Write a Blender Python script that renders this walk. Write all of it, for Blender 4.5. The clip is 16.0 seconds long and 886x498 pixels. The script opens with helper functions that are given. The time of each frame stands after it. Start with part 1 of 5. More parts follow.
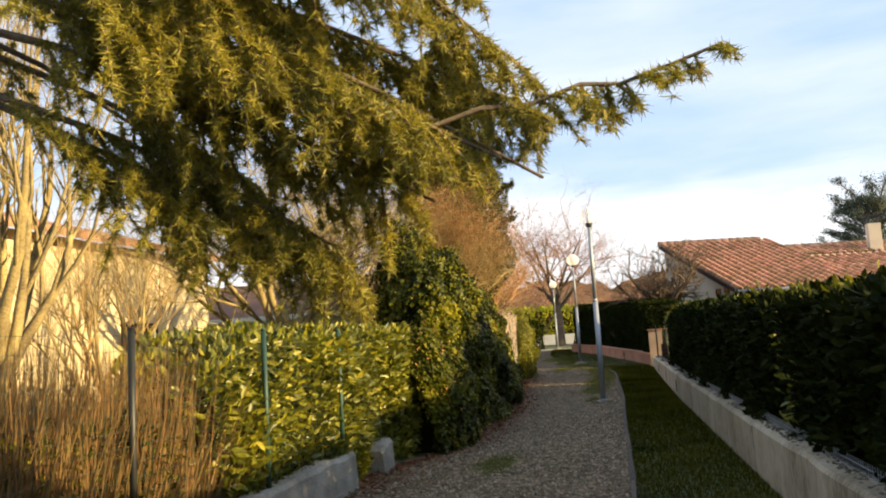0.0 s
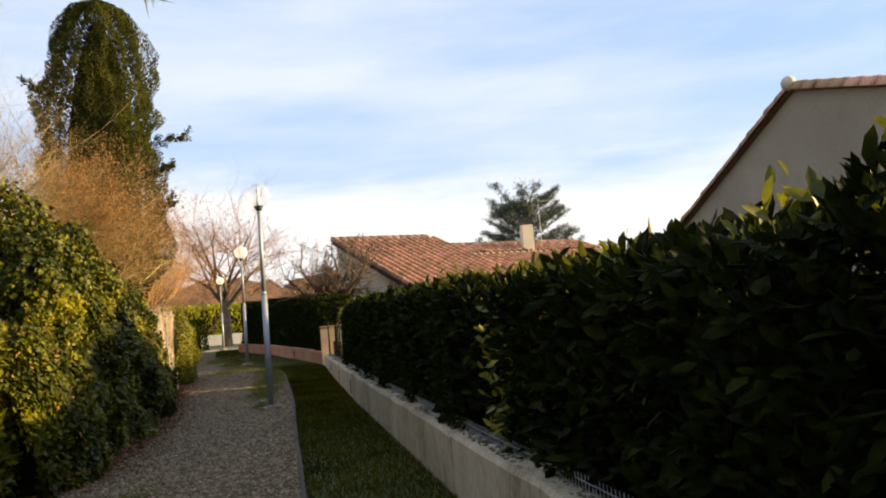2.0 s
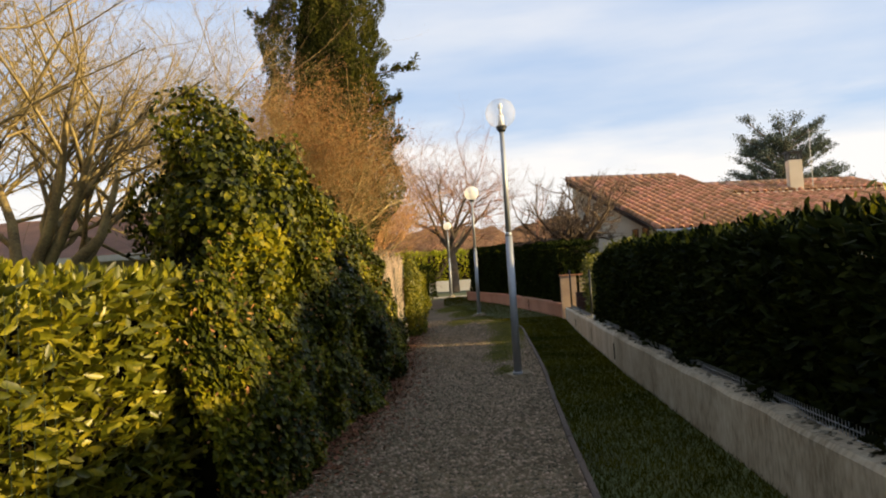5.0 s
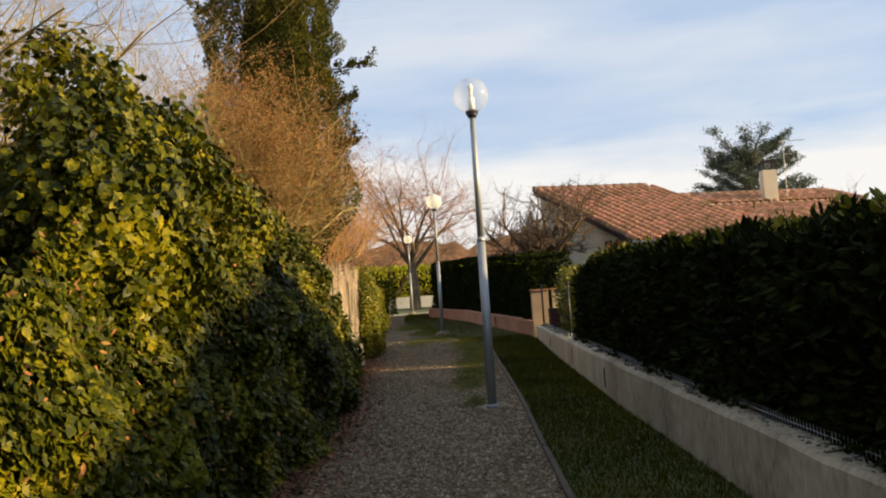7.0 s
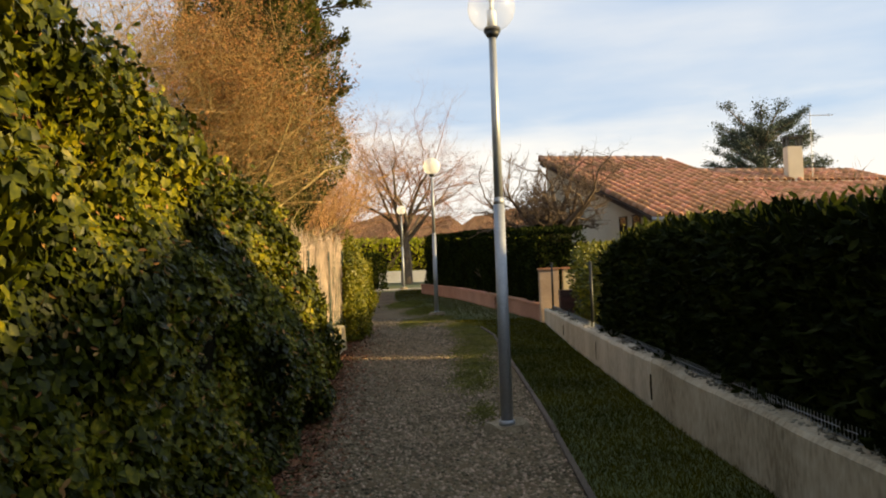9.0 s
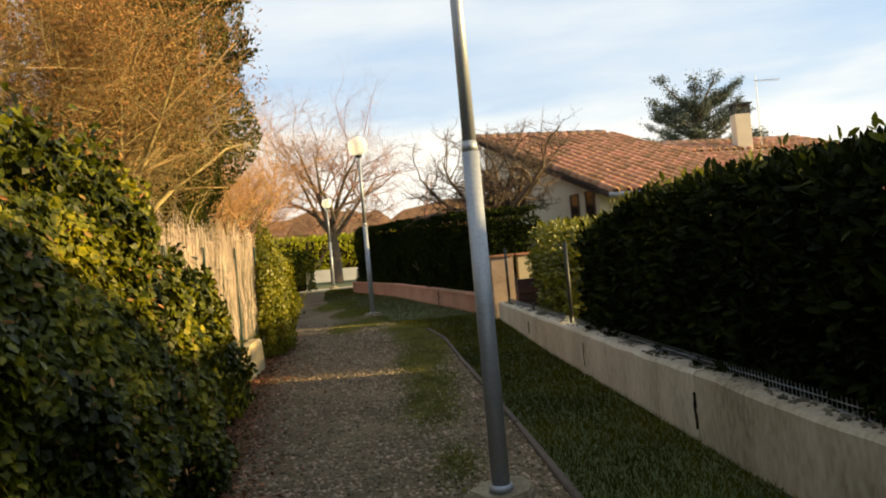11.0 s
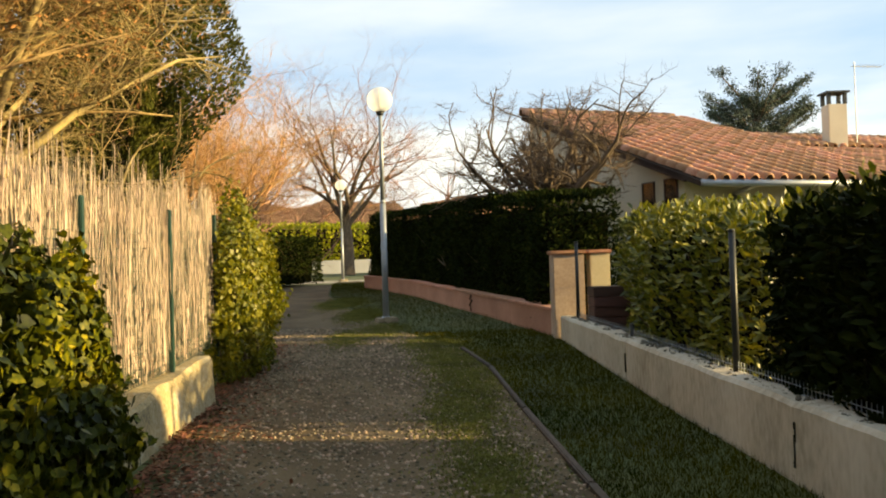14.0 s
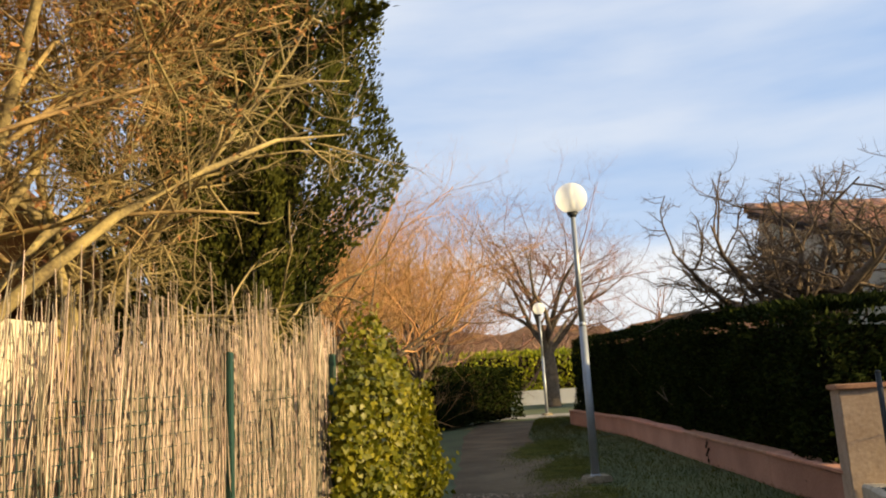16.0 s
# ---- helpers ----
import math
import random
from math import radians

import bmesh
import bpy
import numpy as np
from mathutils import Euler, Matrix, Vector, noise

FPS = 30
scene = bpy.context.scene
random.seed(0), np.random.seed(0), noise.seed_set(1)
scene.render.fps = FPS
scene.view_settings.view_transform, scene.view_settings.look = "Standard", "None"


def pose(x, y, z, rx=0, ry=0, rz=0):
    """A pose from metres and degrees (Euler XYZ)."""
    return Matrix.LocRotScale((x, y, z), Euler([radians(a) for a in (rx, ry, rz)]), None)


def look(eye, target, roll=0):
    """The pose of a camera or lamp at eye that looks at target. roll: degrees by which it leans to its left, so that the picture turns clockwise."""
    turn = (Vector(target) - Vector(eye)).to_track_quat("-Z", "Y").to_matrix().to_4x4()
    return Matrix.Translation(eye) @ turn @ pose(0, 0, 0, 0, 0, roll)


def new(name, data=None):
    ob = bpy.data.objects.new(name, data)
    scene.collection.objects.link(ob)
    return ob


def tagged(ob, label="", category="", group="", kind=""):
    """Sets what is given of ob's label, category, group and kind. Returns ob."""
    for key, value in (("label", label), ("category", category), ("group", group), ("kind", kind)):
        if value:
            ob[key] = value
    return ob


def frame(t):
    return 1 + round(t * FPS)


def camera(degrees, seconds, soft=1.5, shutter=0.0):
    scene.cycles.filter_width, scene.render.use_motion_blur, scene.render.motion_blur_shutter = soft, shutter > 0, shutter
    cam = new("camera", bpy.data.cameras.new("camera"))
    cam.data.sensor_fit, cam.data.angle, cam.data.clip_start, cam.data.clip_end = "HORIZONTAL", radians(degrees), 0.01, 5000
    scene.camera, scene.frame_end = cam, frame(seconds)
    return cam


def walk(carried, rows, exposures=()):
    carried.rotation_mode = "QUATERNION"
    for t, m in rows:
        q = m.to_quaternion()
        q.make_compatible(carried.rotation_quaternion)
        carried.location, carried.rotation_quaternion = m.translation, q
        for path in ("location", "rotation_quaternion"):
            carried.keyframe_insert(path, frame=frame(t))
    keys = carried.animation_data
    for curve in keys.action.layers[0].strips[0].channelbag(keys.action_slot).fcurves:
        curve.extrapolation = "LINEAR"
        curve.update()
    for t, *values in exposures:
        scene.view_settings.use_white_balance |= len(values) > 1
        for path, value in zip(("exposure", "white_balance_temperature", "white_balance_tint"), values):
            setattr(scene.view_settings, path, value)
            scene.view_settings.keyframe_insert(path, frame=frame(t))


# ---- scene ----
cam = camera(57.1, 16.0, soft=2.0)
PATH = [
    (0, (0.062, -0.583, 1.492), (-0.392, 1.351, 1.727), -3.6),
    (0.5, (-0.055, -0.353, 1.481), (-0.49, 1.579, 1.76), -5.7),
    (1, (-0.007, 0.196, 1.493), (-0.205, 2.182, 1.614), -3.2),
    (1.5, (-0.045, 0.842, 1.456), (0.166, 2.825, 1.61), -3.7),
    (2, (-0.023, 1.544, 1.46), (0.311, 3.508, 1.635), -4.7),
    (2.5, (-0.088, 2.135, 1.472), (0.198, 4.109, 1.612), -3.8),
    (3, (-0.228, 2.577, 1.485), (-0.048, 4.563, 1.633), -4.9),
    (3.5, (-0.263, 3.082, 1.465), (-0.373, 5.066, 1.69), -4.3),
    (3.7, (-0.289, 3.308, 1.475), (-0.465, 5.288, 1.69), -2.5),
    (5.8, (-0.694, 5.783, 1.569), (-0.908, 7.771, 1.616), -4.5),
    (6, (-0.703, 5.945, 1.503), (-0.886, 7.935, 1.573), -5.3),
    (6.5, (-0.713, 6.468, 1.539), (-0.965, 8.451, 1.625), -3.6),
    (7, (-0.786, 7.096, 1.535), (-0.896, 9.09, 1.656), -3.9),
    (7.5, (-0.805, 7.617, 1.535), (-0.963, 9.603, 1.705), -4.4),
    (8, (-0.898, 8.528, 1.521), (-0.956, 10.526, 1.589), -1.4),
    (8.5, (-0.994, 9.172, 1.553), (-0.99, 11.172, 1.571), -3.0),
    (9, (-1.059, 9.805, 1.588), (-1.154, 11.802, 1.646), -2.1),
    (9.5, (-1.173, 10.508, 1.559), (-1.18, 12.508, 1.598), -4.3),
    (9.7, (-1.182, 10.834, 1.574), (-1.167, 12.834, 1.611), -6.0),
    (11.8, (-1.361, 13.873, 1.54), (-1.231, 15.868, 1.572), -4.8),
    (12, (-1.358, 14.19, 1.598), (-1.21, 16.184, 1.623), -5.1),
    (12.5, (-1.41, 14.954, 1.576), (-1.487, 16.953, 1.561), -5.1),
    (13, (-1.462, 15.81, 1.539), (-1.399, 17.809, 1.495), -5.4),
    (13.5, (-1.496, 16.551, 1.512), (-1.564, 18.55, 1.519), -3.2),
    (14, (-1.591, 17.394, 1.499), (-1.551, 19.394, 1.531), -1.8),
    (14.5, (-1.61, 18.105, 1.532), (-1.684, 20.103, 1.576), -4.2),
    (15, (-1.685, 18.958, 1.567), (-1.827, 20.948, 1.713), -1.5),
    (15.5, (-1.696, 19.653, 1.621), (-1.991, 21.624, 1.794), -4.6),
    (16.0, (-1.656, 20.507, 1.723), (-2.092, 22.425, 2.081), -3.4),
]
EXPOSURES = [(0.0, 1.35, 8000, 3), (2.0, 1.25, 8400, 5), (3.5, 1.17, 8500, 6), (7.0, 0.97, 8600, 5), (9.0, 1.1, 9200, 4), (12.0, 1.3, 9500, 0), (14.0, 1.34, 9200, -2), (15.0, 1.24, 9100, 0), (16.0, 0.98, 7900, 4)]
walk(cam, [(t, look(eye, target, roll)) for t, eye, target, roll in PATH], EXPOSURES)

# ---- world and sun ----
SUN_EL, SUN_AZ = radians(14.2), radians(98.5)
world = bpy.data.worlds.new("sky")
scene.world = world
world.use_nodes = True
wn, wl = world.node_tree.nodes, world.node_tree.links
wn.clear()
w_out, w_bg, w_sky = wn.new("ShaderNodeOutputWorld"), wn.new("ShaderNodeBackground"), wn.new("ShaderNodeTexSky")
w_sky.sky_type, w_sky.sun_disc = "NISHITA", False
w_sky.sun_elevation, w_sky.sun_rotation = SUN_EL, SUN_AZ
w_sky.air_density, w_sky.dust_density, w_sky.ozone_density = 1.0, 0.6, 2.0
w_bg.inputs["Strength"].default_value = 0.085
w_co, w_sep = wn.new("ShaderNodeTexCoord"), wn.new("ShaderNodeSeparateXYZ")
w_map, w_noise, w_ramp = wn.new("ShaderNodeMapping"), wn.new("ShaderNodeTexNoise"), wn.new("ShaderNodeValToRGB")
w_map.inputs["Scale"].default_value = (1.0, 1.0, 5.0)
w_noise.inputs["Scale"].default_value, w_noise.inputs["Detail"].default_value, w_noise.inputs["Roughness"].default_value = 1.9, 6.0, 0.52
w_ramp.color_ramp.elements[0].position, w_ramp.color_ramp.elements[1].position = 0.34, 0.82
w_ramp.color_ramp.elements[1].color = (0.85, 0.85, 0.85, 1)
w_low = wn.new("ShaderNodeMapRange")
w_low.inputs["From Min"].default_value, w_low.inputs["From Max"].default_value = 0.24, 0.06
w_bank, w_add, w_mul, w_mix = wn.new("ShaderNodeMath"), wn.new("ShaderNodeMath"), wn.new("ShaderNodeMath"), wn.new("ShaderNodeMix")
w_bank.operation, w_add.operation, w_mul.operation = "MULTIPLY_ADD", "ADD", "MULTIPLY"
w_add.use_clamp = True
w_mix.data_type = "RGBA"
wl.new(w_co.outputs["Generated"], w_map.inputs["Vector"])
wl.new(w_co.outputs["Generated"], w_sep.inputs["Vector"])
wl.new(w_map.outputs["Vector"], w_noise.inputs["Vector"])
wl.new(w_noise.outputs["Fac"], w_ramp.inputs["Fac"])
wl.new(w_noise.outputs["Fac"], w_bank.inputs[0])
w_bank.inputs[1].default_value, w_bank.inputs[2].default_value = -0.25, 0.0
wl.new(w_sep.outputs["Z"], w_bank.inputs[2])
wl.new(w_bank.outputs["Value"], w_low.inputs["Value"])
w_low.inputs["From Min"].default_value, w_low.inputs["From Max"].default_value = 0.07, -0.03
wl.new(w_ramp.outputs["Color"], w_add.inputs[0])
wl.new(w_low.outputs["Result"], w_add.inputs[1])
wl.new(w_add.outputs["Value"], w_mul.inputs[0])
w_mul.inputs[1].default_value = 0.95
wl.new(w_mul.outputs["Value"], w_mix.inputs["Factor"])
w_veil = wn.new("ShaderNodeMix")
w_veil.data_type = "RGBA"
w_veil.inputs["Factor"].default_value = 0.7
w_veil.inputs["B"].default_value = (2.5, 3.9, 7.4, 1.0)
wl.new(w_sky.outputs["Color"], w_veil.inputs["A"])
wl.new(w_veil.outputs["Result"], w_mix.inputs["A"])
w_mix.inputs["B"].default_value = (5.3, 5.7, 7.0, 1.0)
wl.new(w_mix.outputs["Result"], w_bg.inputs["Color"])
wl.new(w_bg.outputs["Background"], w_out.inputs["Surface"])

sun_data = bpy.data.lights.new("sun", "SUN")
sun_data.energy, sun_data.angle, sun_data.color = 5.0, radians(1.0), (1.0, 0.80, 0.52)
sun = new("sun", sun_data)
SUN_WAY = Vector((math.sin(SUN_AZ) * math.cos(SUN_EL), math.cos(SUN_AZ) * math.cos(SUN_EL), math.sin(SUN_EL)))
sun.matrix_world = look(SUN_WAY * 40, (0, 0, 0))


# ---- materials ----
def mat(name, c1, c2, scale=6.0, rough=0.8, fine=60.0, bump=0.15, metal=0.0, island=0.0, objectwise=0.0, through_light=0.0, stretch=(1, 1, 1), spec=0.5, c3=None, stain=1.3):
    """Two colours mixed by a coarse and a fine noise, with relief; island and objectwise vary pieces singly."""
    m = bpy.data.materials.new(name)
    m.use_nodes = True
    n, l = m.node_tree.nodes, m.node_tree.links
    b = n["Principled BSDF"]
    co, mp = n.new("ShaderNodeTexCoord"), n.new("ShaderNodeMapping")
    mp.inputs["Scale"].default_value = stretch
    l.new(co.outputs["Object"], mp.inputs["Vector"])
    big, small = n.new("ShaderNodeTexNoise"), n.new("ShaderNodeTexNoise")
    for node, size in ((big, scale), (small, fine)):
        node.inputs["Scale"].default_value, node.inputs["Detail"].default_value = size, 6.0
        l.new(mp.outputs["Vector"], node.inputs["Vector"])
    mid = n.new("ShaderNodeMix")
    mid.data_type = "FLOAT"
    mid.inputs["Factor"].default_value = 0.4
    l.new(big.outputs["Fac"], mid.inputs["A"])
    l.new(small.outputs["Fac"], mid.inputs["B"])
    ramp = n.new("ShaderNodeValToRGB")
    e = ramp.color_ramp.elements
    e[0].position, e[1].position = 0.36, 0.64
    e[0].color, e[1].color = (*c1, 1), (*c2, 1)
    if c3:
        mid_e = e.new(0.5)
        mid_e.color = (*c3, 1)
    l.new(mid.outputs["Result"], ramp.inputs["Fac"])
    colour = ramp.outputs["Color"]
    for amount, kind, socket in ((island, "ShaderNodeNewGeometry", "Random Per Island"), (objectwise, "ShaderNodeObjectInfo", "Random")):
        if amount:
            src, mr, hsv = n.new(kind), n.new("ShaderNodeMapRange"), n.new("ShaderNodeHueSaturation")
            mr.inputs["To Min"].default_value, mr.inputs["To Max"].default_value = 1 - amount, 1 + amount
            l.new(src.outputs[socket], mr.inputs["Value"])
            l.new(mr.outputs["Result"], hsv.inputs["Value"])
            hue = n.new("ShaderNodeMapRange")
            hue.inputs["To Min"].default_value, hue.inputs["To Max"].default_value = 0.5 + 0.03 * amount, 0.5 - 0.05 * amount
            l.new(src.outputs[socket], hue.inputs["Value"])
            l.new(hue.outputs["Result"], hsv.inputs["Hue"])
            l.new(colour, hsv.inputs["Color"])
            colour = hsv.outputs["Color"]
    l.new(colour, b.inputs["Base Color"])
    b.inputs["Roughness"].default_value, b.inputs["Metallic"].default_value = rough, metal
    b.inputs["Specular IOR Level"].default_value = spec
    if bump:
        bp = n.new("ShaderNodeBump")
        bp.inputs["Strength"].default_value, bp.inputs["Distance"].default_value = bump, 0.02
        l.new(mid.outputs["Result"], bp.inputs["Height"])
        l.new(bp.outputs["Normal"], b.inputs["Normal"])
    if through_light:
        tr, mx = n.new("ShaderNodeBsdfTranslucent"), n.new("ShaderNodeMixShader")
        mx.inputs["Fac"].default_value = through_light
        l.new(colour, tr.inputs["Color"])
        l.new(b.outputs["BSDF"], mx.inputs[1])
        l.new(tr.outputs["BSDF"], mx.inputs[2])
        l.new(mx.outputs["Shader"], n["Material Output"].inputs["Surface"])
    return m


def glass_mat(name, milky=0.25):
    """Clear plastic; the milky share paints a whitish sunlit sheen into it."""
    m = bpy.data.materials.new(name)
    m.use_nodes = True
    n, l = m.node_tree.nodes, m.node_tree.links
    tr, gl, mx, lw = n.new("ShaderNodeBsdfTransparent"), n.new("ShaderNodeBsdfGlossy"), n.new("ShaderNodeMixShader"), n.new("ShaderNodeLayerWeight")
    gl.inputs["Roughness"].default_value = 0.05
    pw = n.new("ShaderNodeMath")
    pw.operation = "POWER"
    pw.inputs[1].default_value = 4.0
    sc = n.new("ShaderNodeMath")
    sc.operation = "MULTIPLY_ADD"
    sc.inputs[1].default_value, sc.inputs[2].default_value = 0.35, 0.04
    l.new(lw.outputs["Facing"], pw.inputs[0])
    l.new(pw.outputs["Value"], sc.inputs[0])
    l.new(sc.outputs["Value"], mx.inputs["Fac"])
    tl, df, film, last = n.new("ShaderNodeBsdfTranslucent"), n.new("ShaderNodeBsdfDiffuse"), n.new("ShaderNodeMixShader"), n.new("ShaderNodeMixShader")
    tl.inputs["Color"].default_value = df.inputs["Color"].default_value = (0.85, 0.85, 0.83, 1)
    film.inputs["Fac"].default_value, last.inputs["Fac"].default_value = 0.5, milky
    l.new(tl.outputs["BSDF"], film.inputs[1])
    l.new(df.outputs["BSDF"], film.inputs[2])
    l.new(tr.outputs["BSDF"], mx.inputs[1])
    l.new(gl.outputs["BSDF"], mx.inputs[2])
    l.new(mx.outputs["Shader"], last.inputs[1])
    l.new(film.outputs["Shader"], last.inputs[2])
    l.new(last.outputs["Shader"], n["Material Output"].inputs["Surface"])
    return m


M_GROUND = mat("meadow_soil", (0.030, 0.036, 0.009), (0.070, 0.075, 0.016), 0.7, 0.95, 25, 0.4, c3=(0.055, 0.075, 0.016))
M_GRAVEL = mat("gravel_bed", (0.070, 0.048, 0.025), (0.165, 0.118, 0.065), 1.2, 0.95, 55, 0.9, c3=(0.112, 0.078, 0.042), spec=0.2)
M_STONE = mat("pebble", (0.10, 0.079, 0.047), (0.33, 0.262, 0.165), 9, 0.85, 90, 0.2, island=0.75, spec=0.25)
M_GRASS = mat("grass_blade", (0.014, 0.020, 0.001), (0.076, 0.069, 0.003), 0.8, 0.95, 9, 0, island=0.45, through_light=0.25, spec=0.0)
M_MOSS = mat("moss", (0.075, 0.085, 0.012), (0.18, 0.17, 0.03), 3, 0.95, 50, 0.5)
M_PAD = mat("dirty_concrete", (0.13, 0.097, 0.060), (0.32, 0.26, 0.175), 6, 0.95, 40, 0.6, spec=0.2)
M_EDGE = mat("weathered_board", (0.030, 0.020, 0.013), (0.105, 0.074, 0.047), 5, 0.85, 70, 0.3, stretch=(1, 0.15, 1), objectwise=0.25)
M_RENDER = mat("weathered_render", (0.20, 0.160, 0.105), (0.47, 0.40, 0.295), 1.6, 0.92, 22, 0.45, c3=(0.37, 0.305, 0.215), stretch=(1, 1, 0.45), spec=0.2)
M_PALER = mat("paler_render", (0.34, 0.285, 0.205), (0.58, 0.51, 0.40), 1.6, 0.92, 22, 0.45, c3=(0.49, 0.42, 0.32), stretch=(1, 1, 0.45), spec=0.2)
M_CAP = mat("mossy_coping", (0.06, 0.052, 0.036), (0.17, 0.15, 0.11), 5, 0.95, 45, 0.6)
M_PINK = mat("pink_render", (0.29, 0.130, 0.080), (0.45, 0.225, 0.145), 1.2, 0.9, 45, 0.3)
M_BRICKCAP = mat("terracotta_cap", (0.34, 0.15, 0.085), (0.52, 0.26, 0.15), 6, 0.85, 50, 0.3, objectwise=0.2)
M_CREAM = mat("cream_render", (0.48, 0.43, 0.33), (0.60, 0.55, 0.43), 0.8, 0.9, 40, 0.25)
M_BEIGE = mat("pinkish_beige_render", (0.36, 0.25, 0.175), (0.52, 0.39, 0.285), 1.5, 0.92, 30, 0.35, spec=0.2)
M_TAN = mat("tan_render", (0.25, 0.205, 0.155), (0.34, 0.285, 0.22), 0.8, 0.92, 35, 0.3, spec=0.2)
M_YELLOW = mat("ochre_render", (0.58, 0.47, 0.28), (0.70, 0.58, 0.37), 0.9, 0.9, 40, 0.25)
M_TILE = mat("clay_tile", (0.27, 0.145, 0.080), (0.56, 0.36, 0.225), 2.2, 0.9, 30, 0.3, objectwise=0.35, c3=(0.35, 0.18, 0.105), spec=0.2)
M_TILES = mat("clay_tiles_joined", (0.27, 0.145, 0.080), (0.56, 0.36, 0.225), 2.2, 0.9, 30, 0.3, island=0.35, c3=(0.35, 0.18, 0.105), spec=0.2)
M_DARKTILE = mat("brown_roof_tiles", (0.13, 0.06, 0.035), (0.24, 0.115, 0.065), 1.5, 0.9, 30, 0.3, island=0.2)
M_STEEL = mat("galvanised_steel", (0.25, 0.27, 0.29), (0.36, 0.38, 0.40), 3, 0.5, 50, 0.06, metal=0.55)
M_DARKMETAL = mat("dark_painted_metal", (0.012, 0.014, 0.014), (0.03, 0.032, 0.03), 4, 0.5, 60, 0.05, metal=0.3)
M_GREENMETAL = mat("green_coated_steel", (0.007, 0.032, 0.023), (0.018, 0.058, 0.042), 4, 0.55, 60, 0.05, metal=0.1)
M_CONCRETE = mat("old_concrete", (0.17, 0.15, 0.115), (0.36, 0.32, 0.255), 4, 0.95, 40, 0.5)
M_WHITE = mat("white_fitting", (0.70, 0.70, 0.68), (0.82, 0.82, 0.80), 8, 0.5, 60, 0.03)
M_GLASS = glass_mat("clear_globe", 0.15)
# far globes: the same plastic whitened, so that it looks sunlit
M_LITGLOBE = glass_mat("sunlit_white_globe", 0.7)
M_PANE = mat("dark_window", (0.01, 0.011, 0.012), (0.02, 0.021, 0.022), 2, 0.08, 20, 0)
# Same laurel thrice: a shaded copy, then two sunlit ones, light put into colour.
M_HEDGE = mat("laurel_leaf_shaded", (0.004, 0.008, 0.001), (0.020, 0.027, 0.003), 3, 0.6, 30, 0, island=0.5, through_light=0.16, spec=0.06)
M_LITLEAF = mat("sunlit_toned_leaf", (0.06, 0.075, 0.006), (0.23, 0.215, 0.018), 3, 0.45, 30, 0, island=0.5, through_light=0.35, spec=0.3)
M_LAUREL = mat("laurel_leaf_sunlit", (0.042, 0.056, 0.005), (0.27, 0.265, 0.022), 3, 0.42, 30, 0, island=0.65, through_light=0.25)
M_IVY = mat("ivy_leaf", (0.008, 0.013, 0.0015), (0.205, 0.190, 0.012), 1.6, 0.45, 30, 0, island=0.65, through_light=0.10, spec=0.12, c3=(0.042, 0.052, 0.004))
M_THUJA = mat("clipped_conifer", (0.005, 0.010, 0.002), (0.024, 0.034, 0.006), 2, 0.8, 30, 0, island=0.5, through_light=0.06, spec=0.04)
# M_CORE paints the shade inside foliage near-black, and fills the wall cracks.
M_CORE = mat("inner_shade_and_crack", (0.006, 0.006, 0.003), (0.015, 0.013, 0.007), 5, 1.0, 40, 0.5, spec=0.0)
M_CYPRESS = mat("cypress_spray", (0.014, 0.021, 0.004), (0.078, 0.080, 0.012), 1.2, 0.8, 20, 0, island=0.45, through_light=0.1, spec=0.1)
M_CEDAR = mat("cedar_needle", (0.13, 0.13, 0.014), (0.34, 0.29, 0.035), 1.5, 0.6, 20, 0, island=0.4, through_light=0.35)
M_FARCEDAR = mat("far_cedar_needle", (0.025, 0.04, 0.025), (0.06, 0.085, 0.05), 0.8, 0.7, 20, 0, island=0.4)
M_BARK = mat("grey_bark", (0.065, 0.045, 0.028), (0.17, 0.125, 0.08), 6, 0.95, 40, 0.6)
M_LICHEN = mat("lichened_bark", (0.11, 0.078, 0.040), (0.40, 0.305, 0.125), 4, 0.95, 40, 0.5)
M_TWIG = mat("pale_twig", (0.12, 0.078, 0.030), (0.40, 0.285, 0.11), 2, 0.9, 30, 0, island=0.35)
M_DRYLEAF = mat("dry_leaf", (0.15, 0.070, 0.018), (0.40, 0.22, 0.065), 3, 0.85, 30, 0, island=0.5, through_light=0.2)
M_REDTWIG = mat("reddish_twig", (0.17, 0.085, 0.055), (0.34, 0.19, 0.12), 1, 0.9, 20, 0, island=0.35)
M_ORANGETWIG = mat("orange_twig", (0.30, 0.155, 0.052), (0.54, 0.31, 0.12), 1, 0.9, 20, 0, island=0.35)
M_OCHRE = mat("stained_render", (0.15, 0.125, 0.075), (0.46, 0.40, 0.28), 2.6, 0.95, 30, 0.6, c3=(0.36, 0.27, 0.13))
M_REED = mat("dry_reed", (0.13, 0.095, 0.062), (0.50, 0.405, 0.29), 3, 0.75, 40, 0.1, island=0.75, stretch=(1, 1, 0.2))
M_FRUIT = mat("fruit_tree_bark", (0.05, 0.033, 0.022), (0.17, 0.115, 0.072), 5, 0.95, 40, 0.5)
M_DRYGRASS = mat("dry_grass", (0.11, 0.065, 0.02), (0.30, 0.19, 0.065), 2, 0.85, 20, 0, island=0.5, through_light=0.3)
M_LITTER = mat("fallen_leaf", (0.085, 0.034, 0.014), (0.25, 0.115, 0.045), 5, 0.85, 30, 0, island=0.5)
M_FIELD = mat("bright_far_hedge", (0.20, 0.24, 0.016), (0.38, 0.38, 0.03), 0.9, 0.9, 12, 0.3, island=0.3, through_light=0.4)
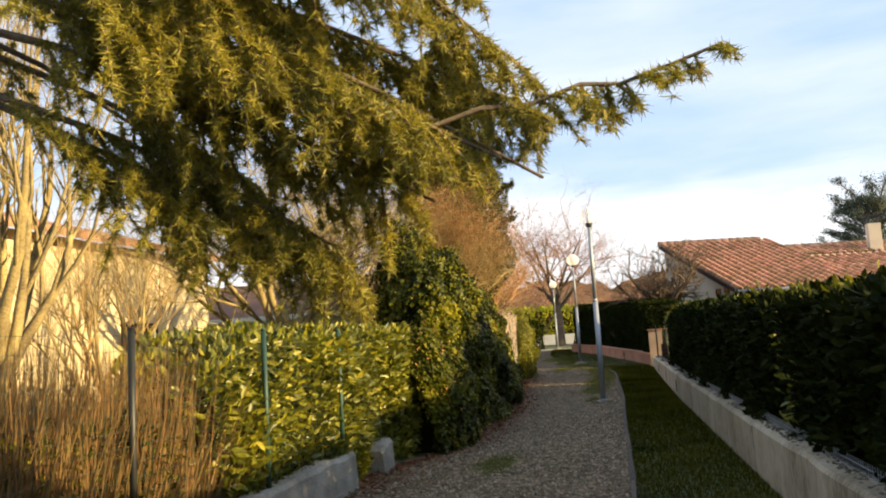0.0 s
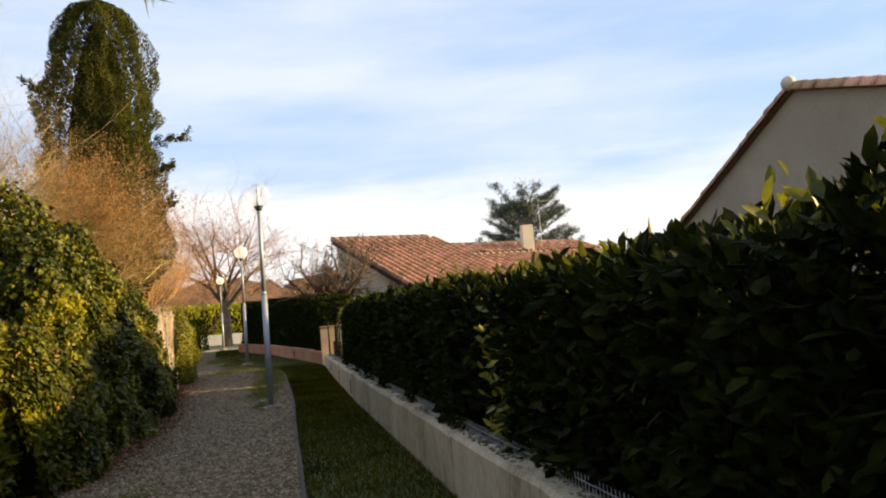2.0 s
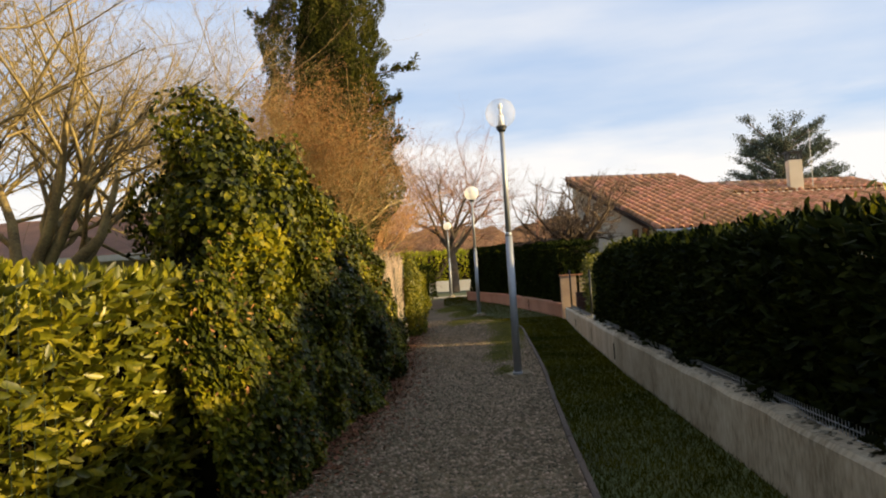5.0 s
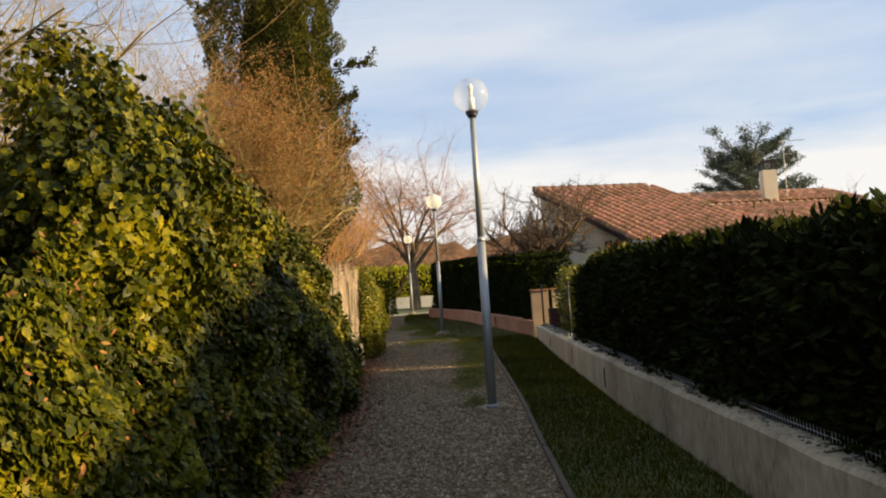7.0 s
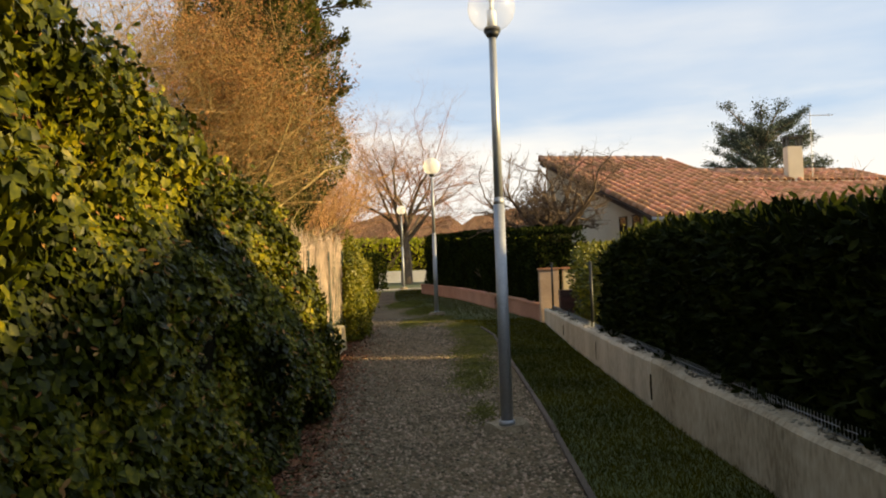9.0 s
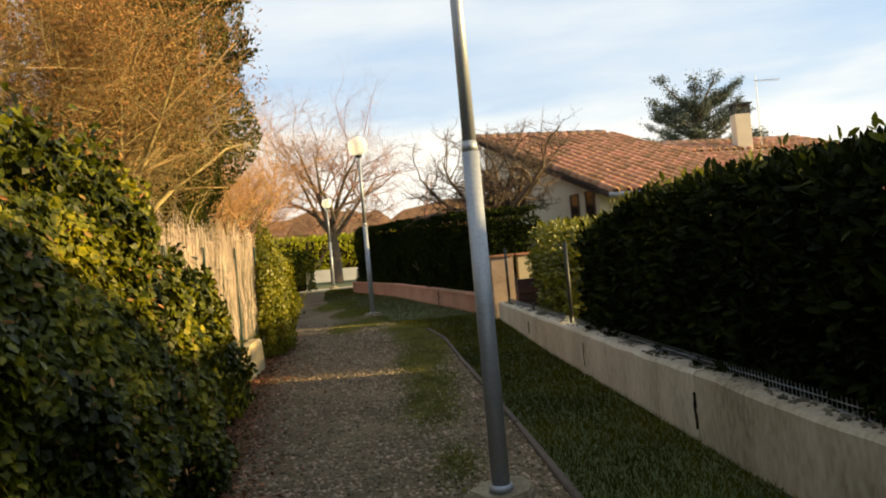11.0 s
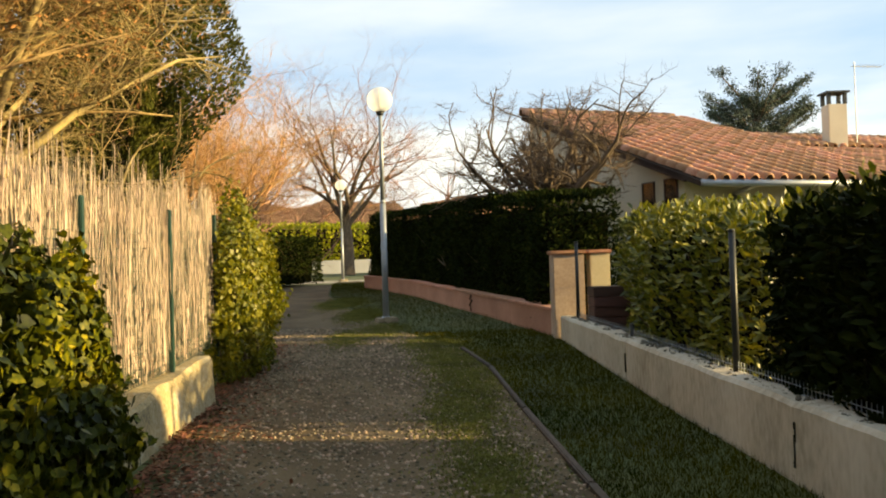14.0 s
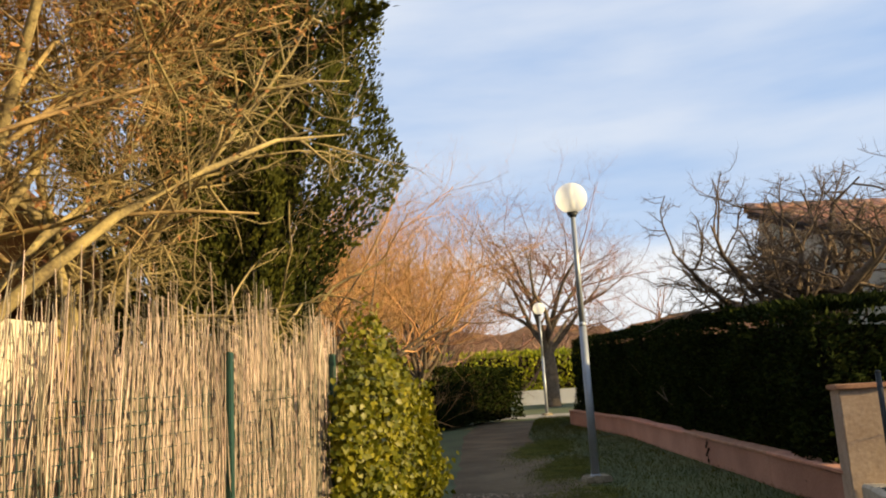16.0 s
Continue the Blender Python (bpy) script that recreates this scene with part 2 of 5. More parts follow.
M_UNDER = mat("tile_gap_shade", (0.022, 0.012, 0.008), (0.05, 0.028, 0.018), 2, 0.95, 30, 0.3)
M_WOOD = mat("red_brown_wood", (0.032, 0.013, 0.008), (0.075, 0.03, 0.018), 3, 0.7, 40, 0.2, stretch=(0.2, 1, 1), objectwise=0.3)
M_WHITEWALL = mat("pale_wall", (0.62, 0.60, 0.55), (0.75, 0.73, 0.68), 1, 0.9, 30, 0.2)
M_CARPAINT = mat("white_car_paint", (0.68, 0.69, 0.70), (0.72, 0.73, 0.74), 1, 0.25, 20, 0)


# ---- mesh helpers ----
def smooth_mesh(me):
    me.polygons.foreach_set("use_smooth", [True] * len(me.polygons))


def part(name, bm, material, parent=None, label="", smooth=False):
    """Links a bmesh as one mesh object, under parent if given."""
    me = bpy.data.meshes.new(name)
    bm.to_mesh(me)
    bm.free()
    if smooth:
        smooth_mesh(me)
    return put(name, me, material, parent, label)


def put(name, me, material, parent=None, label=""):
    if material and not me.materials:
        me.materials.append(material)
    ob = new(name, me)
    if parent:
        ob.parent = parent
        ob.matrix_parent_inverse = parent.matrix_world.inverted()
    if label:
        ob["label"] = label
    return ob


def thing(name, at, label, category, group="", kind=""):
    ob = new(name)
    ob.empty_display_size = 0.2
    ob.matrix_world = Matrix.Translation(at)
    bpy.context.view_layer.update()
    return tagged(ob, label, category, group, kind)


def mesh_from(name, verts, faces):
    """verts (n,3), faces (m,k) arrays with one k."""
    verts, faces = np.asarray(verts, np.float32), np.asarray(faces, np.int32)
    me = bpy.data.meshes.new(name)
    me.vertices.add(len(verts))
    me.vertices.foreach_set("co", verts.ravel())
    k = faces.shape[1]
    me.loops.add(faces.size)
    me.loops.foreach_set("vertex_index", faces.ravel())
    me.polygons.add(len(faces))
    me.polygons.foreach_set("loop_start", np.arange(0, faces.size, k, dtype=np.int32))
    me.polygons.foreach_set("loop_total", np.full(len(faces), k, np.int32))
    me.update(calc_edges=True)
    return me


def unit(v):
    return v / np.maximum(np.linalg.norm(v, axis=-1, keepdims=True), 1e-9)


def scatter(name, shape, faces, at, along, normal, size):
    """Copies a small shape (x along, y across, z normal) to every place, in one mesh."""
    at, along, normal = np.asarray(at), unit(np.asarray(along)), np.asarray(normal)
    across = unit(np.cross(normal, along))
    normal = np.cross(along, across)
    size = np.asarray(size)
    if size.ndim == 1:
        size = np.repeat(size[:, None], 3, 1)
    s = np.asarray(shape)
    v = (at[:, None] + along[:, None] * (s[None, :, 0, None] * size[:, None, 0:1]) + across[:, None] * (s[None, :, 1, None] * size[:, None, 1:2])
         + normal[:, None] * (s[None, :, 2, None] * size[:, None, 2:3]))
    f = np.asarray(faces)[None] + (np.arange(len(at)) * len(s))[:, None, None]
    return mesh_from(name, v.reshape(-1, 3), f.reshape(-1, f.shape[2]))


LEAF = [(0, 0, 0), (0.35, 0.19, 0.05), (0.35, -0.19, 0.05), (0.75, 0.15, 0.02), (0.75, -0.15, 0.02), (1, 0, -0.08), (0.5, 0, -0.03)]
LEAF_F = [(0, 6, 1), (0, 2, 6), (1, 6, 3), (2, 4, 6), (3, 6, 5), (4, 5, 6)]
IVY = [(0, 0, 0), (-0.12, 0.34, 0.04), (0.42, 0.46, 0.03), (0.42, 0, -0.03), (1, 0, -0.06), (0.42, -0.46, 0.03), (-0.12, -0.34, 0.04)]
IVY_F = [(0, 3, 1), (1, 3, 2), (2, 3, 4), (3, 5, 4), (3, 6, 5), (0, 6, 3)]
BLADE = [(0, 0.5, 0), (0, -0.5, 0), (1, 0, 0)]
BLADE_F = [(0, 1, 2)]
SPRAY = [(0, 0, 0), (0.45, 0.25, 0.04), (0.45, -0.25, 0.04), (1, 0.05, -0.03)]
SPRAY_F = [(0, 2, 1), (1, 2, 3)]
PEBBLE = [(1, 0, 0), (-1, 0, 0), (0, 1, 0), (0, -1, 0), (0, 0, 0.7), (0, 0, -0.7)]
PEBBLE_F = [(0, 2, 4), (2, 1, 4), (1, 3, 4), (3, 0, 4), (2, 0, 5), (1, 2, 5), (3, 1, 5), (0, 3, 5)]
rng = np.random.default_rng(7)


def rand_dirs(n):
    return unit(rng.normal(size=(n, 3)))


def box(bm, x0, x1, y0, y1, z0, z1, bevel=0.0, m=None):
    r = bmesh.ops.create_cube(bm, size=1.0, matrix=(m or Matrix()) @ Matrix.Translation(((x0 + x1) / 2, (y0 + y1) / 2, (z0 + z1) / 2)) @ Matrix.Diagonal((x1 - x0, y1 - y0, z1 - z0, 1)))
    if bevel:
        es = list({e for v in r["verts"] for e in v.link_edges})
        bmesh.ops.bevel(bm, geom=es, offset=bevel, segments=2, affect="EDGES")
    return bm


def tube(bm, p0, p1, r0, r1, n=12, caps=True):
    p0, p1 = Vector(p0), Vector(p1)
    m = Matrix.Translation((p0 + p1) / 2) @ (p1 - p0).to_track_quat("Z", "Y").to_matrix().to_4x4()
    bmesh.ops.create_cone(bm, cap_ends=caps, segments=n, radius1=r0, radius2=r1, depth=(p1 - p0).length, matrix=m)
    return bm


def rise(y):
    """Height of the ground at y: level at first, then a gentle rise."""
    return float(np.interp(y, [-400, 18, 25, 33, 53, 90, 400], [0, 0, 0.12, 0.4, 0.78, 1.2, 2.2]))


def rises(y):
    return np.interp(y, [-400, 18, 25, 33, 53, 90, 400], [0, 0, 0.12, 0.4, 0.78, 1.2, 2.2])


def wall_x(y):
    """The low wall's face on the path side."""
    return 1.35 - 0.0325 * y


def path_left(y):
    return np.interp(y, [-6, 9, 10.8, 12, 15, 17.5, 19.5, 22.5, 26, 29.5, 33, 43, 50], [-2.97, -3.0, -2.6, -2.45, -2.5, -2.62, -2.85, -3.3, -3.68, -3.95, -4.5, -6.5, -7.4])


def path_right(y):
    return np.interp(y, [-6, 9, 14, 18, 21, 24, 27.5, 28.5, 29.5, 30.5, 31.5, 33, 35, 38, 42, 50], [0.1, -0.16, -0.35, -0.43, -0.55, -0.70, -0.88, -1.0, -1.35, -1.8, -2.2, -2.65, -3.1, -3.7, -4.6, -5.4])


def strip(name, y0, y1, left, right, lift, material, step=0.5, across=6, jitter=0.0):
    """A sheet that follows the ground between two curves."""
    ys = np.arange(y0, y1 + 1e-6, step)
    u = np.linspace(0, 1, across)
    l, r = left(ys) + rng.normal(0, jitter, len(ys)), right(ys) + rng.normal(0, jitter, len(ys))
    x = l[:, None] * (1 - u) + r[:, None] * u
    y = np.repeat(ys[:, None], across, 1)
    z = rises(y) + lift
    v = np.stack([x, y, z], -1).reshape(-1, 3)
    i = (np.arange(len(ys) - 1)[:, None] * across + np.arange(across - 1)).ravel()
    f = np.stack([i, i + 1, i + across + 1, i + across], -1)
    return put(name, mesh_from(name, v, f), material)


class Wood:
    """Collects tapered, bent branches as tubes."""

    def __init__(self, seed):
        self.r, self.v, self.f, self.tips, self.bound = random.Random(seed), [], [], [], None

    def limb(self, pts, r0, r1, n=5):
        base, k = len(self.v), len(pts)
        for i, p in enumerate(pts):
            d = (pts[min(i + 1, k - 1)] - pts[max(i - 1, 0)]).normalized()
            a = d.orthogonal().normalized()
            b = d.cross(a)
            rad = r0 + (r1 - r0) * i / (k - 1)
            for j in range(n):
                w = 2 * math.pi * j / n
                self.v.append(p + a * (rad * math.cos(w)) + b * (rad * math.sin(w)))
        for i in range(k - 1):
            for j in range(n):
                q = base + i * n
                self.f.append((q + j, q + (j + 1) % n, q + n + (j + 1) % n, q + n + j))

    def grow(self, p, d, length, rad, depth, kids=4, spread=0.6, up=0.1, bend=0.18, ratio=0.62, taper=0.45, n=5, steps=5, low=0.25):
        r, pts, way = self.r, [p], d.normalized()
        for _ in range(steps):
            way = (way + Vector((r.gauss(0, bend), r.gauss(0, bend), r.gauss(0, bend) + up))).normalized()
            pts.append(pts[-1] + way * (length / steps))
        if self.bound and not (self.bound(pts[-1]) and self.bound(pts[len(pts) // 2])):
            return
        self.limb(pts, rad, rad * taper if depth else rad * 0.3, n if depth else 3)
        self.tips.append((pts[-1], way))
        self.tips += [(pts[i], way) for i in range(2, steps)] if depth == 0 else []
        if depth:
            for k in range(kids):
                u = low + (1 - low) * (k + r.random()) / kids
                i = min(int(u * steps), steps - 1)
                q = pts[i].lerp(pts[i + 1], u * steps - i)
                side = Vector((r.gauss(0, 1), r.gauss(0, 1), r.gauss(0, 0.6)))
                w = (way * (1 - spread) + side.normalized() * spread).normalized()
                self.grow(q, w, length * ratio * r.uniform(0.7, 1.15), rad * (1 - (1 - taper) * u) * 0.6, depth - 1, kids, spread, up, bend, ratio, taper, n, max(3, steps - 1), low)

    def mesh(self, name):
        me = mesh_from(name, [tuple(v) for v in self.v], self.f)
        smooth_mesh(me)
        return me


# ---- ground and path ----
gx = np.concatenate([[-400, -200, -100, -60, -30], np.arange(-16, 16.1, 2), [30, 60, 100, 200, 400]])
gy = np.concatenate([[-200, -100, -40], np.arange(-10, 60.1, 1.0), [70, 80, 90, 120, 200, 400]])
GX, GY = np.meshgrid(gx, gy)
gv = np.stack([GX, GY, rises(GY)], -1).reshape(-1, 3)
gi = (np.arange(len(gy) - 1)[:, None] * len(gx) + np.arange(len(gx) - 1)).ravel()
tagged(put("ground", mesh_from("ground", gv, np.stack([gi, gi + 1, gi + len(gx) + 1, gi + len(gx)], -1)), M_GROUND), "uneven winter grass and soil reaching the distance", "ground", kind="structure")
tagged(strip("gravel_path", -6, 50, path_left, path_right, 0.012, M_GRAVEL, 0.4, 8, 0.03), "compacted grey gravel footpath with mossy patches", "path", kind="structure")
tagged(strip("cross_path", 51.5, 54.5, lambda y: y * 0 - 16, lambda y: y * 0 + 6, 0.012, M_CONCRETE, 0.5, 10), "pale concrete path crossing the far end", "path", kind="structure")


def dots(n, y0, y1, left, right):
    y = rng.uniform(y0, y1, n)
    u = rng.uniform(0, 1, n)
    x = left(y) * (1 - u) + right(y) * u
    return np.stack([x, y, rises(y)], -1)


def gravel():
    p = np.concatenate([dots(26000, 5, 20, path_left, path_right), dots(12000, 20, 32, path_left, path_right)])
    p[:, 2] += 0.012
    n = len(p)
    return scatter("loose_gravel", PEBBLE, PEBBLE_F, p, rand_dirs(n) * (1, 1, 0.2), rand_dirs(n) * 0.4 + (0, 0, 1), rng.uniform(0.008, 0.026, n))


tagged(put("loose_gravel", gravel(), M_STONE), "loose grey gravel pebbles on the footpath", "gravel", kind="stuff")


def grass(n, y0, y1, left, right, low, high, lift=0.0):
    p = dots(n, y0, y1, left, right)
    p[:, 2] += lift
    lean = rng.normal(0, 0.45, (n, 3)) * (1, 1, 0) + (0, 0, 1)
    h = rng.uniform(low, high, n)
    return scatter("grass", BLADE, BLADE_F, p, lean, rand_dirs(n), np.stack([h, h * 0.0 + 0.006, h], -1))


tagged(put("grass", grass(110000, 1, 31, path_right, wall_x, 0.025, 0.07), M_GRASS), "short green grass verge beside the low wall", "grass", kind="stuff")
tagged(put("grass", grass(26000, 30, 52, path_right, lambda y: np.interp(y, [29.8, 35.7, 40.9, 46.7, 54], [0.43, -1.0, -2.0, -3.87, -4.2]), 0.03, 0.09), M_GRASS), "short grass beside the pink wall", "grass", kind="stuff")


def moss_patches():
    spots = ((-1.25, 21.3, 0.35, 1.2), (-1.3, 24.8, 0.45, 1.5), (-1.35, 28.0, 0.5, 1.6), (-2.9, 30.5, 0.4, 1.3), (-1.15, 26.5, 0.45, 1.6), (-1.2, 22.8, 0.4, 1.2), (-1.6, 29.6, 0.5, 1.0), (-2.4, 31.4, 0.5, 1.2), (-3.0, 34.6, 0.5, 2.0), (-3.8, 38.5, 0.6, 2.5), (-1.1, 18.9, 0.22, 0.7), (-1.8, 9.5, 0.3, 0.9), (-1.5, 6.0, 0.3, 1.2))
    ps = []
    for x, y, a, b in spots:
        n = int(13000 * a * b)
        q = rng.normal(0, 0.42, (n, 2)) * (a, b) + (x, y)
        ps.append(np.stack([q[:, 0], q[:, 1], rises(q[:, 1]) + 0.012], -1))
    p = np.concatenate(ps)
    n = len(p)
    h = rng.uniform(0.012, 0.03, n)
    return scatter("moss", BLADE, BLADE_F, p, rng.normal(0, 0.6, (n, 3)) * (1, 1, 0) + (0, 0, 1), rand_dirs(n), np.stack([h, h * 0 + 0.014, h], -1))


tagged(put("moss", moss_patches(), M_MOSS), "olive moss and low grass growing on gravel", "moss", kind="stuff")


def litter():
    y = rng.uniform(4, 30, 19000)
    off = rng.gamma(1.2, 0.16, len(y)) - 0.25
    x = path_left(y) + off
    p = np.stack([x, y, rises(y) + 0.016 + rng.uniform(0, 0.012, len(y))], -1)
    n = len(p)
    return scatter("leaf_litter", LEAF, LEAF_F, p, rand_dirs(n) * (1, 1, 0.25), rand_dirs(n) * 0.5 + (0, 0, 1), rng.uniform(0.03, 0.07, n))


tagged(put("leaf_litter", litter(), M_LITTER), "brown fallen leaves along the foot of ivy", "leaves", kind="stuff")


def edging():
    """Boards on edge between gravel and grass."""
    y = -4.0
    first = None
    while y < 28.6:
        ln = min(2.4, 28.9 - y)
        x0, x1 = float(path_right(y)), float(path_right(y + ln))
        bm = bmesh.new()
        box(bm, -0.025, 0.025, 0.01, ln - 0.01, -0.08, 0.045, 0.008)
        for v in bm.verts:
            v.co.x += rng.normal(0, 0.004)
        t = tagged(part("edging_board", bm, M_EDGE), "weathered wooden edging board between gravel and grass", "edging", "edging boards along the path")
        t.matrix_world = pose(x0, y, rise(y), math.degrees(math.atan2(rise(y + ln) - rise(y), ln)), rng.normal(0, 3), -math.degrees(math.atan2(x1 - x0, ln)))
        y += ln


edging()


# ---- right boundary: low wall, mesh, posts, pillar ----
def low_wall():
    root = thing("boundary_wall", (1.2, 12, 0), "low weathered cream rendered boundary wall with cracks", "wall", kind="structure")
    cuts = [-5, 2.2, 8.4, 13.9, 18.85, 22.35, 26.1, 29.62]
    for i in range(len(cuts) - 1):
        y0, y1 = cuts[i] + 0.006, cuts[i + 1] - 0.006
        ys = np.linspace(y0, y1, 14)
        bm = bmesh.new()
        rows = []
        for y in ys:
            x, g = wall_x(y), rise(y)
            top = float(np.interp(y, [0, 16, 22, 29.6], [0.51, 0.53, 0.57, 0.64])) + rng.normal(0, 0.006)
            w = rng.normal(0, 0.004)
            rows.append([bm.verts.new(c) for c in ((x + w, y, g - 0.1), (x + w, y, top - 0.03), (x + 0.025 + w, y, top), (x + 0.20, y, top + rng.normal(0, 0.008)), (x + 0.22, y, g - 0.1))])
        for a, b in zip(rows, rows[1:]):
            for k in range(4):
                bm.faces.new((a[k], b[k], b[k + 1], a[k + 1]))
        bm.faces.new(rows[0])
        bm.faces.new(rows[-1][::-1])
        bmesh.ops.recalc_face_normals(bm, faces=bm.faces)
        # sections beyond y = 18 take the paler render
        part("wall_section", bm, M_RENDER if y0 < 18 else M_PALER, root)
    # rough mortar bed on the back of the crest
    p = []
    y = rng.uniform(-3, 29.4, 1700)
    p = np.stack([wall_x(y) + rng.uniform(0.06, 0.2, len(y)), y, np.interp(y, [0, 16, 22, 29.6], [0.51, 0.53, 0.57, 0.64])], -1)
    ob = put("mortar_crumbs", scatter("mortar_crumbs", PEBBLE, PEBBLE_F, p, rand_dirs(len(p)) * (1, 1, .3), rand_dirs(len(p)) * 0.5 + (0, 0, 1), rng.uniform(0.008, 0.028, len(p))), M_CAP, root, "crumbling mortar and lichen on the crest")
    tagged(ob, kind="stuff")
    # cracks: thin dark gaps sunk in the face
    for y, h in ((18.85, 0.28), (22.35, 0.3), (26.1, 0.22)):
        bm = bmesh.new()
        z, x = rise(y) + 0.1, 0.0
        pts = []
        while z < rise(y) + 0.1 + h:
            pts.append((y + x, z))
            x += rng.normal(0, 0.012)
            z += 0.04
        for (ya, za), (yb, zb) in zip(pts, pts[1:]):
            box(bm, wall_x(y) - 0.012, wall_x(y) + 0.01, min(ya, yb) - 0.006, max(ya, yb) + 0.006, za, zb)
        part("crack", bm, M_CORE, root, "dark vertical crack")


low_wall()


def wire_mesh(name, y0, y1, xf, z0, z1, pitch, r, material, parent=None):
    """Welded wire netting in a near upright plane x = xf(y)."""
    v, f = [], []

    def wire(a, b):
        n = len(v)
        d = unit(np.array(b) - np.array(a))
        s = unit(np.cross(d, (0.3, 0.2, 0.9) if abs(d[2]) < 0.8 else (1, 0, 0)))
        u = np.cross(d, s)
        for q in (a, b):
            for k in range(3):
                w = 2 * math.pi * k / 3
                v.append(np.array(q) + r * (s * math.cos(w) + u * math.sin(w)))
        for k in range(3):
            f.append((n + k, n + (k + 1) % 3, n + 3 + (k + 1) % 3, n + 3 + k))

    for y in np.arange(y0, y1, pitch):
        wire((xf(y), y, z0(y)), (xf(y), y, z1(y)))
    for u in np.arange(0, 1.001, pitch / max(0.05, z1(y0) - z0(y0))):
        ys = np.arange(y0, y1 + 0.01, 1.0)
        for a, b in zip(ys, ys[1:]):
            wire((xf(a), a, z0(a) * (1 - u) + z1(a) * u), (xf(b), b, z0(b) * (1 - u) + z1(b) * u))
    ob = put(name, mesh_from(name, v, f), material, parent)
    return ob


def crest(y):
    return float(np.interp(y, [0, 16, 22, 29.6], [0.51, 0.53, 0.57, 0.64]))


def right_fence():
    root = thing("wire_fence", (wall_x(24) + 0.17, 24, crest(24)), "black wire netting on slim posts above the low wall", "fence")
    wire_mesh("wire_netting", -1.0, 29.3, lambda y: wall_x(y) + 0.165, lambda y: crest(y) + 0.002, lambda y: crest(y) + 0.09, 0.05, 0.0035, M_STEEL, root)
    for y in (29.15, 26.4, 23.6):
        bm = bmesh.new()
        tube(bm, (wall_x(y) + 0.17, y, crest(y) - 0.05), (wall_x(y) + 0.17, y, crest(y) + (1.08 if y != 26.4 else 0.12)), 0.026, 0.026, 10)
        tube(bm, (wall_x(y) + 0.17, y, crest(y) + (1.08 if y != 26.4 else 0.12)), (wall_x(y) + 0.17, y, crest(y) + (1.10 if y != 26.4 else 0.14)), 0.03, 0.018, 10)
        part("post", bm, M_DARKMETAL, root, smooth=True)


right_fence()


def pillar():
    x, y, g = 0.28, 29.64, rise(29.7)
    root = thing("gate_pillar", (x + 0.2, y + 0.2, g), "cream rendered gate pillar with a terracotta cap", "pillar")
    bm = bmesh.new()
    box(bm, x + 0.03, x + 0.50, y + 0.01, y + 0.42, g - 0.1, 1.56, 0.012)
    part("shaft", bm, M_BEIGE, root)
    bm = bmesh.new()
    box(bm, x, x + 0.53, y - 0.03, y + 0.45, 1.56, 1.615, 0.012)
    part("cap", bm, M_BRICKCAP, root, "terracotta tile cap")
    x2 = x + 0.62
    root = thing("gate_pillar", (x2 + 0.2, y + 0.2, g), "sunlit ochre gate pillar beside a wooden gate", "pillar")
    bm = bmesh.new()
    box(bm, x2 - 0.02, x2 + 0.28, y + 0.05, y + 0.38, g - 0.1, 1.56, 0.012)
    part("shaft", bm, M_YELLOW, root)
    bm = bmesh.new()
    box(bm, x2 - 0.05, x2 + 0.31, y + 0.02, y + 0.41, 1.56, 1.615, 0.012)
    part("cap", bm, M_BRICKCAP, root, "terracotta tile cap")
    root = thing("timber_stack", (1.2, 29.0, rise(29)), "stacked red-brown boards behind the low wall", "timber")
    for k in range(6):
        bm = bmesh.new()
        box(bm, 0.70, 1.22, 28.6 + 0.02 * (k % 2), 29.05 + 0.02 * (k % 3), rise(29) - 0.01 + 0.14 * k, rise(29) + 0.125 + 0.14 * k, 0.01)
        part("board", bm, M_WOOD, root)


pillar()

PINK = [(0.40, 29.72), (-0.14, 31.9), (-0.97, 35.7), (-2.05, 40.9), (-3.87, 46.75)]


def pink_wall():
    root = thing("pink_wall", (-1, 36, rise(36)), "low salmon-pink rendered wall with a terracotta coping", "wall", kind="structure")
    for i, ((xa, ya), (xb, yb)) in enumerate(zip(PINK, PINK[1:])):
        d = Vector((xb - xa, yb - ya, 0))
        ln, d = d.length, d.normalized()
        nrm = Vector((d.y, -d.x, 0))
        for name, m, z0, z1, o0, o1 in (("wall_section", M_PINK, -0.1, 0.40, 0.0, 0.2), ("coping", M_BRICKCAP, 0.40, 0.445, -0.03, 0.23)):
            bm = bmesh.new()
            lo = [Vector((xa, ya, rise(ya))), Vector((xb, yb, rise(yb)))]
            vs = []
            for q in lo:
                for o, z in ((o0, z0), (o1, z0), (o1, z1), (o0, z1)):
                    vs.append(bm.verts.new(q + nrm * o + Vector((0, 0, z))))
            for k in range(4):
                bm.faces.new((vs[k], vs[(k + 1) % 4], vs[4 + (k + 1) % 4], vs[4 + k]))
            bm.faces.new(vs[:4])
            bm.faces.new(vs[4:])
            bmesh.ops.recalc_face_normals(bm, faces=bm.faces)
            bmesh.ops.bevel(bm, geom=list(bm.edges), offset=0.008, segments=1, affect="EDGES")
            part(name, bm, m, root, "terracotta coping" if name == "coping" else "")
    bm = bmesh.new()
    for k in range(8):
        z = rise(34.4) + 0.04 + 0.045 * k
        x = -0.70 + 0.02 * math.sin(k * 2.1)
        box(bm, x - 0.02, x + 0.005, 34.4 + 0.05 * math.sin(k), 34.43 + 0.05 * math.sin(k), z, z + 0.05)
    part("crack", bm, M_CORE, root, "dark crack")


pink_wall()


